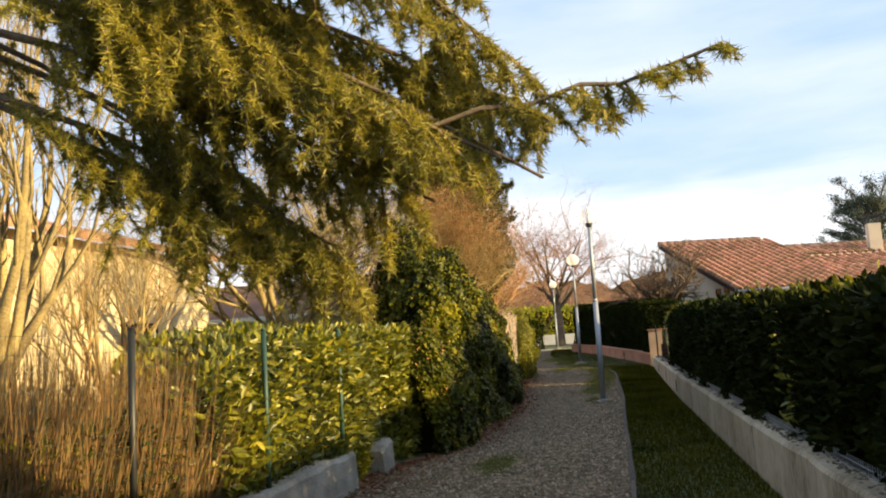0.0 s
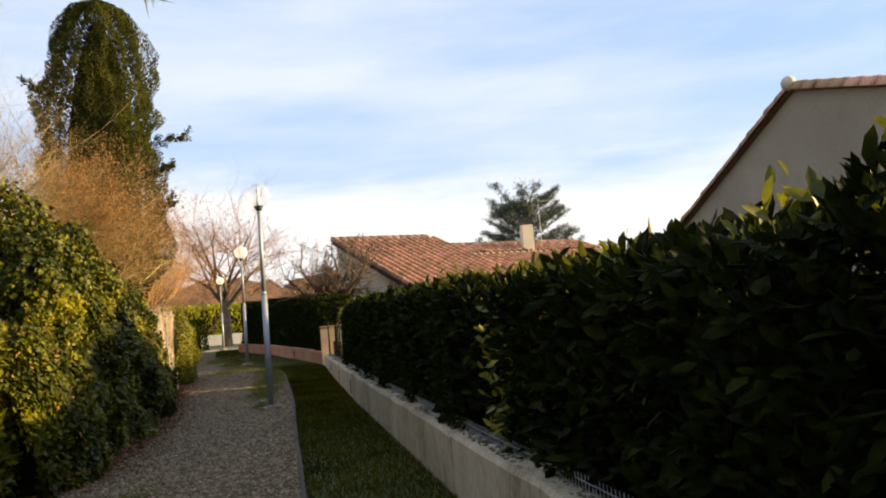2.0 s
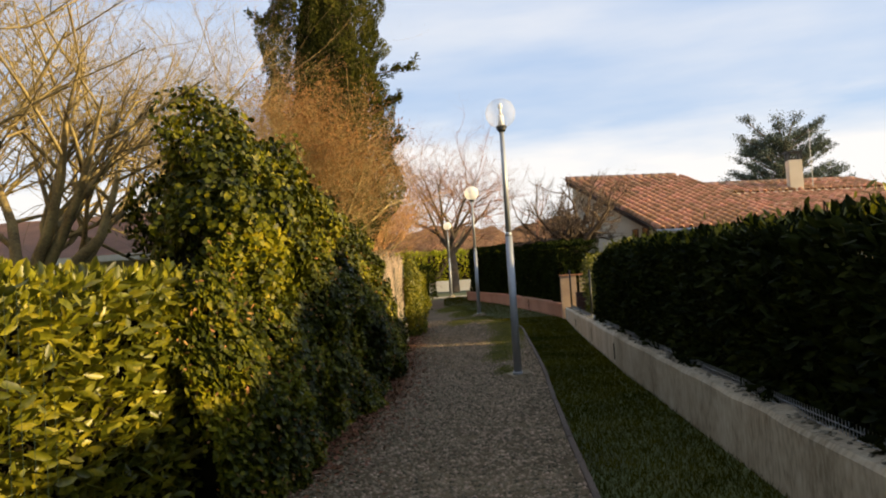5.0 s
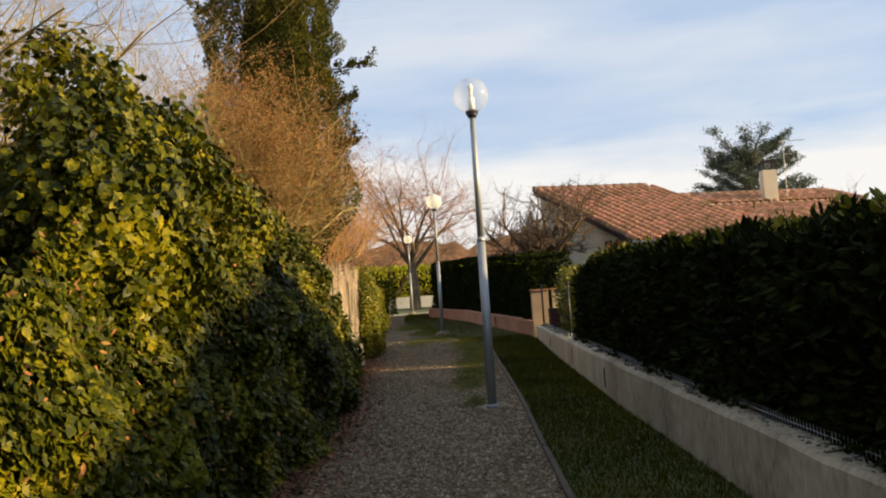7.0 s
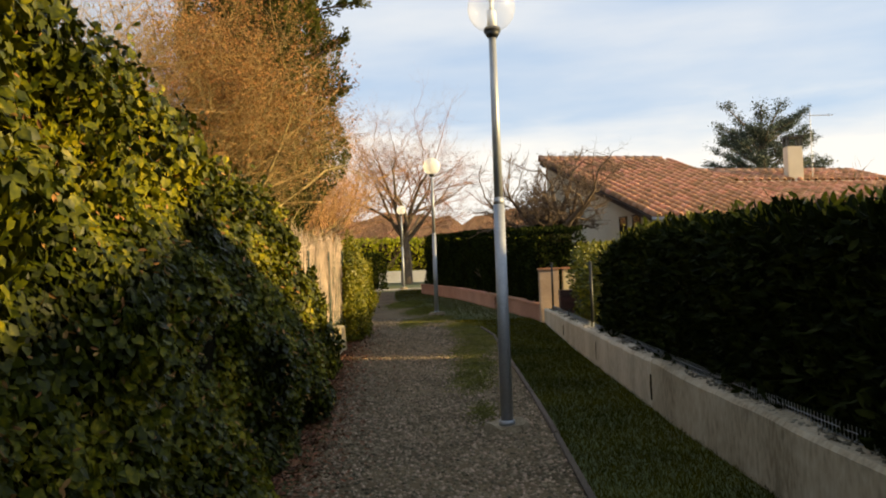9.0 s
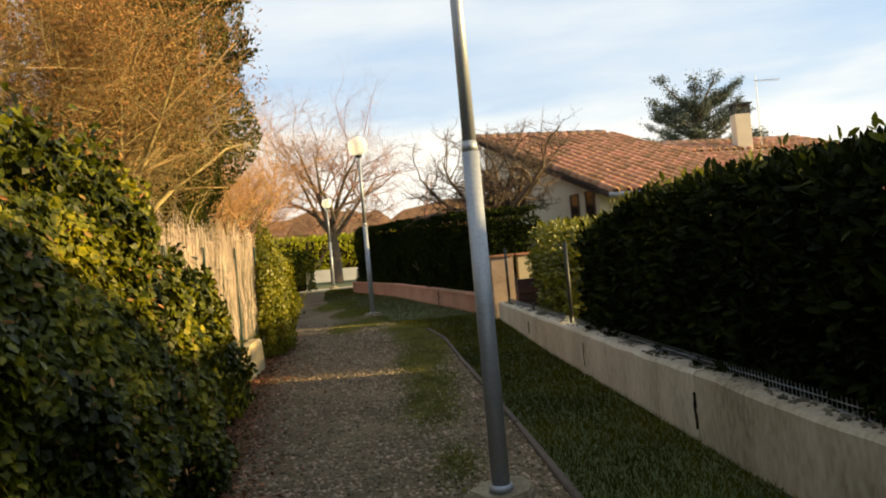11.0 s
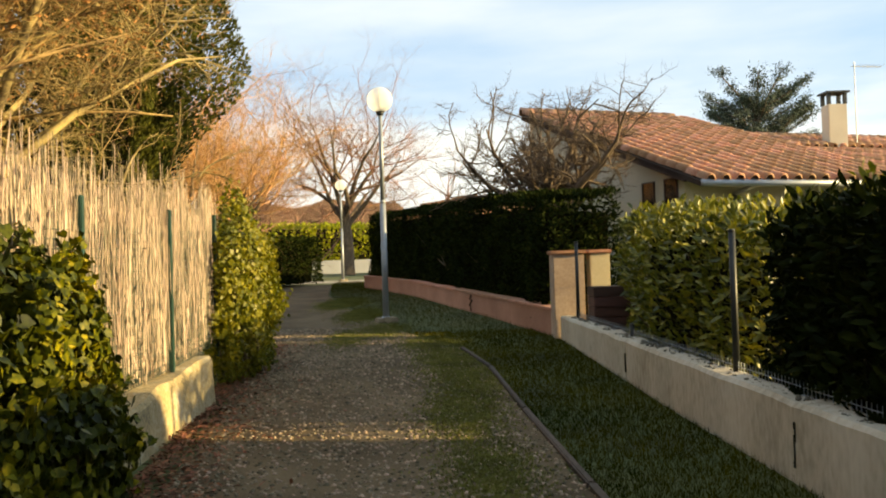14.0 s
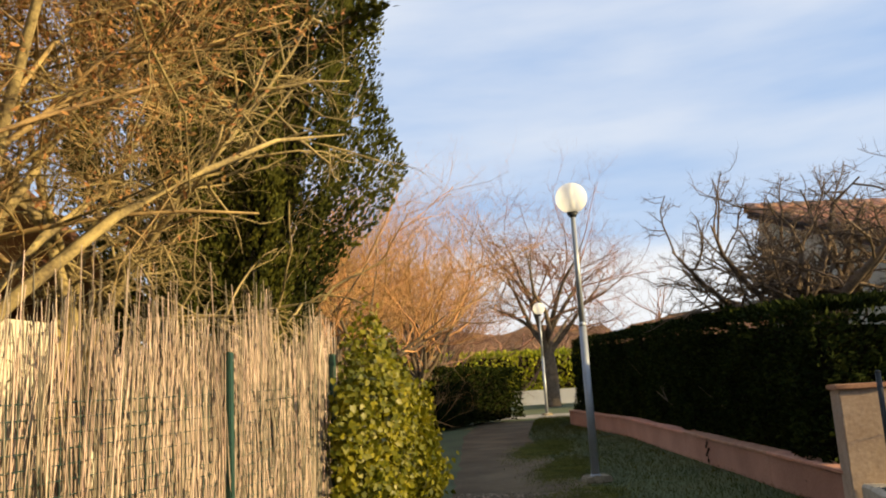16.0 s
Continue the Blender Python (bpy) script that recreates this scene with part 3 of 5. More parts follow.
# ---- lamps ----
def street_lamp(x, y, label, globe):
    g = rise(y)
    root = thing("street_lamp", (x, y, g), label, "street lamp", "street lamps along the path")
    bm = bmesh.new()
    bmesh.ops.create_cone(bm, cap_ends=True, segments=14, radius1=0.27, radius2=0.21, depth=0.18, matrix=Matrix.Translation((x, y, g - 0.005)))
    for v in bm.verts:
        v.co += Vector(rng.normal(0, 0.013, 3))
    bmesh.ops.bevel(bm, geom=list(bm.edges), offset=0.015, segments=2, affect="EDGES")
    part("base_pad", bm, M_PAD, root, "rough dirty concrete base pad")
    bm = bmesh.new()
    tube(bm, (x, y, g + 0.06), (x, y, g + 0.105), 0.085, 0.075, 20)
    tube(bm, (x, y, g + 0.07), (x, y, g + 2.25), 0.06, 0.056, 20)
    tube(bm, (x, y, g + 2.25), (x, y, g + 2.32), 0.056, 0.045, 20)
    tube(bm, (x, y, g + 2.32), (x, y, g + 3.95), 0.045, 0.036, 20)
    part("pole", bm, M_STEEL, root, "stepped galvanised pole", smooth=True)
    bm = bmesh.new()
    tube(bm, (x, y, g + 3.93), (x, y, g + 3.99), 0.05, 0.085, 20)
    tube(bm, (x, y, g + 3.99), (x, y, g + 4.03), 0.085, 0.08, 20)
    part("collar", bm, M_DARKMETAL, root, "dark collar", smooth=True)
    bm = bmesh.new()
    bmesh.ops.create_uvsphere(bm, u_segments=32, v_segments=18, radius=0.24, matrix=Matrix.Translation((x, y, g + 4.23)))
    ob = part("globe", bm, globe, root, "round globe", smooth=True)
    ob.visible_shadow = False
    bm = bmesh.new()
    tube(bm, (x, y, g + 4.03), (x, y, g + 4.20), 0.05, 0.045, 16)
    part("lamp_holder", bm, M_WHITE, root, "white lamp holder", smooth=True)
    bm = bmesh.new()
    tube(bm, (x, y, g + 4.20), (x, y, g + 4.30), 0.022, 0.022, 12)
    bmesh.ops.create_uvsphere(bm, u_segments=12, v_segments=8, radius=0.045, matrix=Matrix.Translation((x, y, g + 4.34)) @ Matrix.Diagonal((0.8, 0.8, 1.3, 1)))
    part("bulb", bm, M_WHITE, root, "milky bulb", smooth=True)


street_lamp(-0.872, 17.95, "galvanised street lamp with a clear globe beside the gravel", M_GLASS)
street_lamp(-2.40, 32.89, "galvanised street lamp with a pale globe in grass", M_LITGLOBE)
street_lamp(-5.30, 53.27, "galvanised street lamp with a pale globe near the crossing path", M_LITGLOBE)


# ---- hedges ----
def hedge(name, pts, depth, top, material, shape, faces, size, count, label, bottom=0.1, rag=0.12, ragtop=0.15, category="hedge", core=0.72, lit_top=0):
    """Leaves in a ragged shell round a dark core. pts: the front line; depth goes to the right of its run; top(y) is the height."""
    pts = [Vector((x, y, 0)) for x, y in pts]
    mid = pts[len(pts) // 2]
    root = thing(name, (mid.x, mid.y, rise(mid.y)), label, category)
    seg = [(b - a).length for a, b in zip(pts, pts[1:])]
    total = sum(seg)

    def at(s):
        s = np.clip(s, 0, total)
        cum = np.concatenate([[0], np.cumsum(seg)])
        i = np.clip(np.searchsorted(cum, s, side="right") - 1, 0, len(seg) - 1)
        P = np.array([tuple(p) for p in pts])
        d = unit(P[1:] - P[:-1])[i]
        return P[i] + d * (s - cum[i])[:, None], np.stack([d[:, 1], -d[:, 0], d[:, 0] * 0], -1)

    n = count
    s = rng.uniform(0, total, n)
    front, nrm = at(s)
    h = np.array([top(y) for y in front[:, 1]])
    g = rises(front[:, 1]) + bottom
    lump = np.array([noise.noise((a * 0.9, b * 1.4, 3.0)) for a, b in zip(s, h)])
    side = rng.choice(4, n, p=[0.5, 0.3, 0.1, 0.1])
    u, w = rng.uniform(0, 1, n), rng.uniform(0, 1, n)
    off = np.where(side == 0, np.abs(rng.normal(0, rag, n)) - 0.03, np.where(side == 2, depth - np.abs(rng.normal(0, rag, n)), w * depth))
    z = np.where(side == 1, h - np.abs(rng.normal(0, ragtop, n)) + 0.06, g + (h - g) * u)
    bulge = np.array([noise.noise((a * 0.8, c * 1.1, 9.0)) for a, c in zip(s, z)]) * 0.14
    off = off + np.where(side == 0, bulge, 0)
    z = z + np.where(side == 1, np.array([noise.noise((a * 1.3, c * 2.0, 5.0)) for a, c in zip(s, off)]) * 0.12, 0)
    w = rng.uniform(0, 1, n)
    s2 = np.where(side == 3, np.where(w < 0.5, np.abs(rng.normal(0, rag, n)), total - np.abs(rng.normal(0, rag, n))), s)
    front2, nrm2 = at(s2)
    h2 = np.array([top(y) for y in front2[:, 1]])
    z = np.where(side == 3, g + (h2 - 0.1 - g) * u, z)
    off = np.where(side == 3, rng.uniform(0, depth, n), off)
    p = front2 + nrm2 * off[:, None]
    p[:, 2] = z
    outward = np.where((side == 0)[:, None], -nrm2, np.where((side == 1)[:, None], (0.0, 0.0, 1.0), nrm2))
    along = unit(outward * 0.8 + rand_dirs(n) * 0.8 + np.array((0, 0, 0.35)))
    normal = outward * 0.5 + rand_dirs(n) * 0.9
    me = scatter("leaves", shape, faces, p, along, normal, rng.uniform(size * 0.6, size * 1.2, n))
    tagged(put("leaves", me, material, root), kind="stuff")
    # crest leaves in a brighter copy: sunlight put into their colour
    if lit_top:
        sy = rng.uniform(0.1, total - 0.1, lit_top)
        clump = np.array([noise.noise((a * 1.7, 2.0, 7.0)) for a in sy])
        sy = sy[clump > -0.12]
        fy, ny = at(sy)
        m = len(sy)
        py = fy + ny * (rng.uniform(0, 1, m) ** 1.3 * depth * 0.9)[:, None]
        py[:, 2] = np.array([top(q) for q in fy[:, 1]]) + rng.normal(0.03, 0.06, m)
        lit_crest = scatter("sunlit_crest_leaves", shape, faces, py, rand_dirs(m) * 0.7 + np.array((0, 0, 0.8)), rand_dirs(m), rng.uniform(size * 0.5, size * 0.95, m))
        tagged(put("sunlit_crest_leaves", lit_crest, M_LITLEAF, root, "crest leaves in a sunlit colour"), kind="stuff")
    # near-black solid core painted as the shade inside, then the stems
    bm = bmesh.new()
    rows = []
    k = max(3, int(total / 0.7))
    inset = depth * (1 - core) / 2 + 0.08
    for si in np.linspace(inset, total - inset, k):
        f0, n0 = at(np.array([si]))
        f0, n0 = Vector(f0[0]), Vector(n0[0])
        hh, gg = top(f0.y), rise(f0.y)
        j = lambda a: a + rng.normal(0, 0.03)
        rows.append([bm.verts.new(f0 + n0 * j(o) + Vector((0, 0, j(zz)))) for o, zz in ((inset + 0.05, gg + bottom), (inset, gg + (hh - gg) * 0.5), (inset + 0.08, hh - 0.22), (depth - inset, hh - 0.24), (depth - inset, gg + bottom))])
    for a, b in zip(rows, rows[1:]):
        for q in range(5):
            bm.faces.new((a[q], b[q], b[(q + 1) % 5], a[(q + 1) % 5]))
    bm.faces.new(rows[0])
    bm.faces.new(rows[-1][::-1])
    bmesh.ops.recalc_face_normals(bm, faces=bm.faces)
    part("shade_core", bm, M_CORE, root, "near-black solid core for the shade inside the hedge")
    wood = Wood(int(total * 10))
    for si in np.arange(0.4, total, 0.8):
        f0, n0 = at(np.array([si]))
        q = Vector(f0[0]) + Vector(n0[0]) * (depth * 0.5)
        q.z = rise(q.y) - 0.02
        wood.grow(q, Vector((0, 0, 1)), (top(q.y) - q.z) * 0.6, 0.03, 1, 3, 0.4, n=4, ratio=0.4)
    tagged(put("stem_growth", wood.mesh("stem_growth"), M_BARK, root), kind="stuff")
    return root


def right_line(a, b, off=0.22):
    return [(wall_x(y) + off, y) for y in np.linspace(a, b, max(2, int((b - a) / 2)))]


hedge("laurel_hedge", right_line(-4, 7.3), 1.1, lambda y: float(np.interp(y, [-4, 2.2, 3.0, 3.7, 5.5, 7.3], [3.0, 2.48, 1.87, 1.63, 1.62, 1.65])), M_HEDGE, LEAF, LEAF_F, 0.125, 26000, "tall laurel hedge in a shaded leaf colour behind the low wall", lit_top=1700)
hedge("laurel_hedge", right_line(7.45, 8.35, 0.4), 0.5, lambda y: 1.6, M_LAUREL, LEAF, LEAF_F, 0.11, 700, "sparse laurel sprigs in a sunlit leaf colour in a hedge gap", core=0.15, rag=0.2)
hedge("laurel_hedge", right_line(8.4, 23.2), 1.1, lambda y: float(np.interp(y, [8.4, 10.5, 13, 16, 19, 20.8, 21.8, 23.2], [1.72, 1.75, 1.80, 1.87, 1.95, 1.98, 1.83, 1.70])), M_HEDGE, LEAF, LEAF_F, 0.115, 42000, "long laurel hedge in a shaded leaf colour behind the low wall", lit_top=3000, rag=0.15)
hedge("laurel_bush", right_line(23.65, 27.8, 0.45) + [(wall_x(28.6) + 0.9, 28.6), (wall_x(29.4) + 1.0, 29.4)], 0.95, lambda y: float(np.interp(y, [24.0, 25.5, 26.5, 29.4], [1.75, 1.95, 1.98, 1.95])), M_LAUREL, LEAF, LEAF_F, 0.11, 7500, "loose yellow-green laurel bush behind the wire fence", category="bush", rag=0.25, ragtop=0.25, core=0.5)
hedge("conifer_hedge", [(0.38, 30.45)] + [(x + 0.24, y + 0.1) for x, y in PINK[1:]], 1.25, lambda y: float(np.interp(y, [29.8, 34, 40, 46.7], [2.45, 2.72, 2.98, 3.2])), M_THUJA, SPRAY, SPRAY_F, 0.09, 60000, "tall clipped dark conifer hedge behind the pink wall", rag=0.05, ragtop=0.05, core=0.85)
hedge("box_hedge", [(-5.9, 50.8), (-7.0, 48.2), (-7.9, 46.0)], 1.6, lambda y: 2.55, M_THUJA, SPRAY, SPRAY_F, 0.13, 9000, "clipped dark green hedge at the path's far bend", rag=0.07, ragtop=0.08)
hedge("field_hedge", [(30, 96), (-4, 77), (-40, 58)], 2.0, lambda y: 4.3, M_FIELD, SPRAY, SPRAY_F, 0.35, 24000, "sunlit yellow-green hedge along the far field", rag=0.15, ragtop=0.25)


# ---- left boundary ----
def left_x(y):
    return np.interp(y, [-6, 9, 22, 26, 30], [-3.1, -3.15, -3.87, -3.98, -4.1])


def left_wall():
    root = thing("garden_wall", (-3.1, 4, 0), "low rough concrete wall under the green fence", "wall", kind="structure")
    for y0, y1, z0, z1, xo in ((-5, 7.95, 0.36, 0.40, 0.0), (8.95, 9.45, 0.30, 0.40, -0.02), (22.4, 25.65, 0.38, 0.52, 0.0)):
        bm = bmesh.new()
        rows = []
        for y in np.linspace(y0, y1, max(4, int((y1 - y0) / 0.35))):
            x, g = float(left_x(y)) + xo + rng.normal(0, 0.006), rise(y)
            h = g + float(np.interp(y, [y0, y1], [z0, z1])) + rng.normal(0, 0.02)
            e = 0.14 if y0 > 10 else 0.06
            rows.append([bm.verts.new(c) for c in ((x + e + 0.06, y, g - 0.1), (x + e + 0.03, y, h - 0.04), (x + e, y, h), (x - 0.12, y, h), (x - 0.14, y, g - 0.1))])
        for a, b in zip(rows, rows[1:]):
            for k in range(4):
                bm.faces.new((a[k], b[k], b[k + 1], a[k + 1]))
        bm.faces.new(rows[0])
        bm.faces.new(rows[-1][::-1])
        bmesh.ops.recalc_face_normals(bm, faces=bm.faces)
        part("wall_section", bm, M_OCHRE if y0 > 10 else M_CONCRETE, root)


left_wall()


def left_fence():
    root = thing("wire_fence", (-3.1, 5, 0.38), "green coated wire fence on thin posts above a low wall", "fence")
    wire_mesh("wire_netting", 0.5, 9.2, lambda y: float(left_x(y)), lambda y: 0.38, lambda y: 1.68, 0.1, 0.0016, M_GREENMETAL, root)
    for y, m in ((2.1, M_DARKMETAL), (4.08, M_DARKMETAL), (6.0, M_GREENMETAL), (7.82, M_GREENMETAL)):
        bm = bmesh.new()
        x = float(left_x(y))
        tube(bm, (x, y, 0.25), (x, y, 1.72), 0.024, 0.024, 10)
        tube(bm, (x, y, 1.72), (x, y, 1.74), 0.028, 0.016, 10)
        part("post", bm, m, root, smooth=True)


left_fence()

hedge("laurel_hedge", [(-3.22, 11.2), (-3.22, 7), (-3.22, 5.25)], 1.0, lambda y: float(np.interp(y, [5.2, 5.8, 8.0, 9.6], [1.35, 1.62, 1.68, 1.70])), M_LAUREL, LEAF, LEAF_F, 0.115, 17000, "sunlit yellow-green laurel hedge behind a wire fence", bottom=0.05)

# added dark leaf fill standing in for the shade at the weeds' foot
hedge("weed_shade_fill", [(-3.32, 5.0), (-3.32, 2.5), (-3.32, -0.5)], 1.6, lambda y: 1.1, M_IVY, LEAF, LEAF_F, 0.06, 11000, "low dark leaf fill added for the shade among the weeds", category="brambles", bottom=0.0, rag=0.2, ragtop=0.2)


def ivy_bank():
    """Ivy that has swallowed the fence: leaves over lumpy swells."""
    root = thing("ivy_bank", (-3.0, 14, 0), "dense dark ivy covering the fence and shrubs", "ivy")
    n = 105000
    y = rng.uniform(10.4, 20.9, n)
    u = rng.uniform(0, 1, n)
    top = np.interp(y, [10.4, 11.0, 12.0, 13, 14, 16, 18, 20, 20.8], [1.3, 1.85, 2.55, 2.75, 2.7, 2.4, 2.2, 2.05, 1.7])
    base = np.interp(y, [10.2, 10.9, 19, 20.6], [-2.75, -2.5, -2.85, -3.4])
    z = rises(y) + 0.02 + top * u
    bul = np.array([noise.noise((a * 0.75, b * 0.8, 1.0)) * 0.38 + noise.noise((a * 2.1, b * 2.3, 4.0)) * 0.2 for a, b in zip(y, z)])
    x = base - 0.05 - 0.55 * u ** 2.5 + bul - np.abs(rng.normal(0, 0.05, n))
    back = (rng.uniform(0, 1, n) < 0.22) & (y > 11.5)
    x = np.where(back, base - 0.4 - rng.uniform(0, 1, n) * np.interp(y, [11.5, 13.2], [0.2, 1.0]), x)
    z = np.where(back, rises(y) + top + np.abs(rng.normal(0, 0.1, n)) - 0.05 + bul, z)
    p = np.stack([x, y, z], -1)
    out = np.where(back[:, None], (0.2, 0, 1.0), (1.0, -0.15, 0.25))
    along = rand_dirs(n) * 0.7 + np.array((0.25, 0, -0.75))
    tagged(put("leaves", scatter("leaves", IVY, IVY_F, p, along, out + rand_dirs(n) * 0.65, rng.uniform(0.03, 0.066, n)), M_IVY, root), kind="stuff")
    m = 5200
    pick = rng.integers(0, n, m)
    dead = scatter("dry_leaves", LEAF, LEAF_F, p[pick] + rng.normal(0, 0.03, (m, 3)), rand_dirs(m) + np.array((0.3, 0, -0.5)), rand_dirs(m), rng.uniform(0.03, 0.06, m))
    tagged(put("dry_leaves", dead, M_DRYLEAF, root, "withered brown leaves"), kind="stuff")
    # near-black solid core painted as the shade behind the ivy leaves
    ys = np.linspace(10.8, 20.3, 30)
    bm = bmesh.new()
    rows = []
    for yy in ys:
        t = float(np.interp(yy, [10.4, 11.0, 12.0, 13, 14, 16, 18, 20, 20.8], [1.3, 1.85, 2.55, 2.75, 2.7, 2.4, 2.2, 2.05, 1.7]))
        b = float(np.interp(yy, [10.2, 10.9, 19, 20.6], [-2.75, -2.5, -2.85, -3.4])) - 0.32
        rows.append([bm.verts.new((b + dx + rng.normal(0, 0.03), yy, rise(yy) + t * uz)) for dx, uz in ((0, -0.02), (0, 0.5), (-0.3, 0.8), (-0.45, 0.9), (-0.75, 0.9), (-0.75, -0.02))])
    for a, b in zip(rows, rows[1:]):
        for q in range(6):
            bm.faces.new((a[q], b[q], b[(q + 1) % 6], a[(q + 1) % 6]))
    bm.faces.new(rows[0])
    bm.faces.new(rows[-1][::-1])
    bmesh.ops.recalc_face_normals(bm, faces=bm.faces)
    part("shade_core", bm, M_CORE, root, "near-black solid core for the shade inside the ivy")


ivy_bank()


def ivy_clump(x, y, z, rx, ry, rz, n, label, material=None, size=0.075, ground_to=0.0):
    root = thing("ivy_bush", (x, y, rise(y)), label, "bush")
    d = rand_dirs(n)
    lump = np.array([noise.noise(tuple(q * 2.2 + (x, y, z))) for q in d])
    p = d * np.array((rx, ry, rz)) * (0.80 + 0.5 * lump + rng.normal(0, 0.08, n))[:, None] + np.array((x, y, z))
    keep = p[:, 2] > rise(y) + 0.05
    p, d = p[keep], d[keep]
    n = len(p)
    tagged(put("leaves", scatter("leaves", IVY, IVY_F, p, rand_dirs(n) * 0.7 + np.array((0, 0, -0.6)), d + rand_dirs(n) * 0.6, rng.uniform(size * 0.6, size * 1.2, n)), material or M_IVY, root), kind="stuff")
    w = Wood(int(n + x * 10))
    for k in range(5):
        w.grow(Vector((x + w.r.gauss(0, 0.15), y + w.r.gauss(0, 0.15), rise(y) - 0.02)), Vector((w.r.gauss(-0.1, 0.06), w.r.gauss(0, 0.08), 1)), (z - rise(y)) * 0.7, 0.035, 1, 3, 0.25, bend=0.08, ratio=0.35, n=4)
    tagged(put("stem_growth", w.mesh("stem_growth"), M_BARK, root), kind="stuff")


ivy_clump(-3.2, 12.2, 2.05, 0.6, 1.05, 0.95, 12000, "rounded ivy bush swelling over the fence", None, 0.06)
ivy_clump(-3.7, 13.3, 2.45, 0.8, 1.3, 1.1, 17000, "tall ivy-clad shrub above the ivy bank", None, 0.062)
ivy_clump(-3.7, 15.1, 2.2, 0.75, 1.3, 0.95, 12000, "ivy-clad shrub behind the ivy bank", None, 0.06)
ivy_clump(-3.85, 27.3, 1.15, 0.42, 1.3, 1.15, 13000, "yellow-green ivy bush at the reed fence's end", M_LITLEAF, 0.05)
ivy_clump(-3.65, 20.6, 0.9, 0.4, 1.1, 1.05, 4800, "ivy straggling over the reed fence", None, 0.065)
ivy_clump(-3.62, 21.4, 0.5, 0.42, 1.0, 0.62, 6000, "low ivy creeping along the reed fence's foot", None, 0.06)
ivy_clump(-3.72, 22.0, 1.0, 0.24, 0.7, 0.75, 5500, "thin ivy climbing the reed screen", None, 0.055)


def reed_fence():
    root = thing("reed_fence", (-3.9, 23, rise(23) + 0.45), "sunlit split-reed screen wired to green posts", "fence")
    for y0, y1 in ((19.2, 21.0), (21.0, 22.75), (22.75, 24.75), (24.75, 26.6)):
        v, f = [], []
        n = int((y1 - y0) * 470)
        for k in range(n):
            y = rng.uniform(y0, y1)
            x = float(left_x(y)) + rng.normal(0.0, 0.014)
            z0 = rise(y) + (0.45 + 0.3 * abs(noise.noise((y * 1.7, 3.0, 0))) + abs(rng.normal(0, 0.16)))
            z1 = rise(y) + 1.96 + rng.normal(0, 0.15) + 0.2 * noise.noise((y * 2.0, 0, 0))
            if rng.uniform() < 0.12:
                z1 = rise(y) + rng.uniform(1.2, 1.9)
            r = rng.uniform(0.0018, 0.0052)
            lx, ly = rng.normal(0, 0.025), rng.normal(0, 0.12)
            b = len(v)
            for zz, u in ((z0, 0.0), ((z0 + z1) / 2, 0.5), (z1, 1.0)):
                w = rng.normal(0, 0.009)
                for q in range(3):
                    a = 2.1 * q
                    v.append((x + lx * u + w + r * math.cos(a) * (1 - 0.4 * u), y + ly * (u - 0.5) + w + r * math.sin(a) * (1 - 0.4 * u), zz))
            for s in range(2):
                for q in range(3):
                    f.append((b + s * 3 + q, b + s * 3 + (q + 1) % 3, b + s * 3 + 3 + (q + 1) % 3, b + s * 3 + 3 + q))
        tagged(put("reed_panel", mesh_from("reed_panel", v, f), M_REED, root), kind="stuff")
    for y in (20.9, 22.75, 24.75, 26.5):
        bm = bmesh.new()
        x = float(left_x(y)) + 0.045
        box(bm, x - 0.02, x + 0.02, y - 0.025, y + 0.025, rise(y) + 0.3, rise(y) + 1.93, 0.006)
        part("post", bm, M_GREENMETAL, root)
    wire_mesh("wire_netting", 19.2, 26.6, lambda y: float(left_x(y)) + 0.028, lambda y: rise(y) + 0.5, lambda y: rise(y) + 1.75, 0.06, 0.0028, M_GREENMETAL, root)


reed_fence()


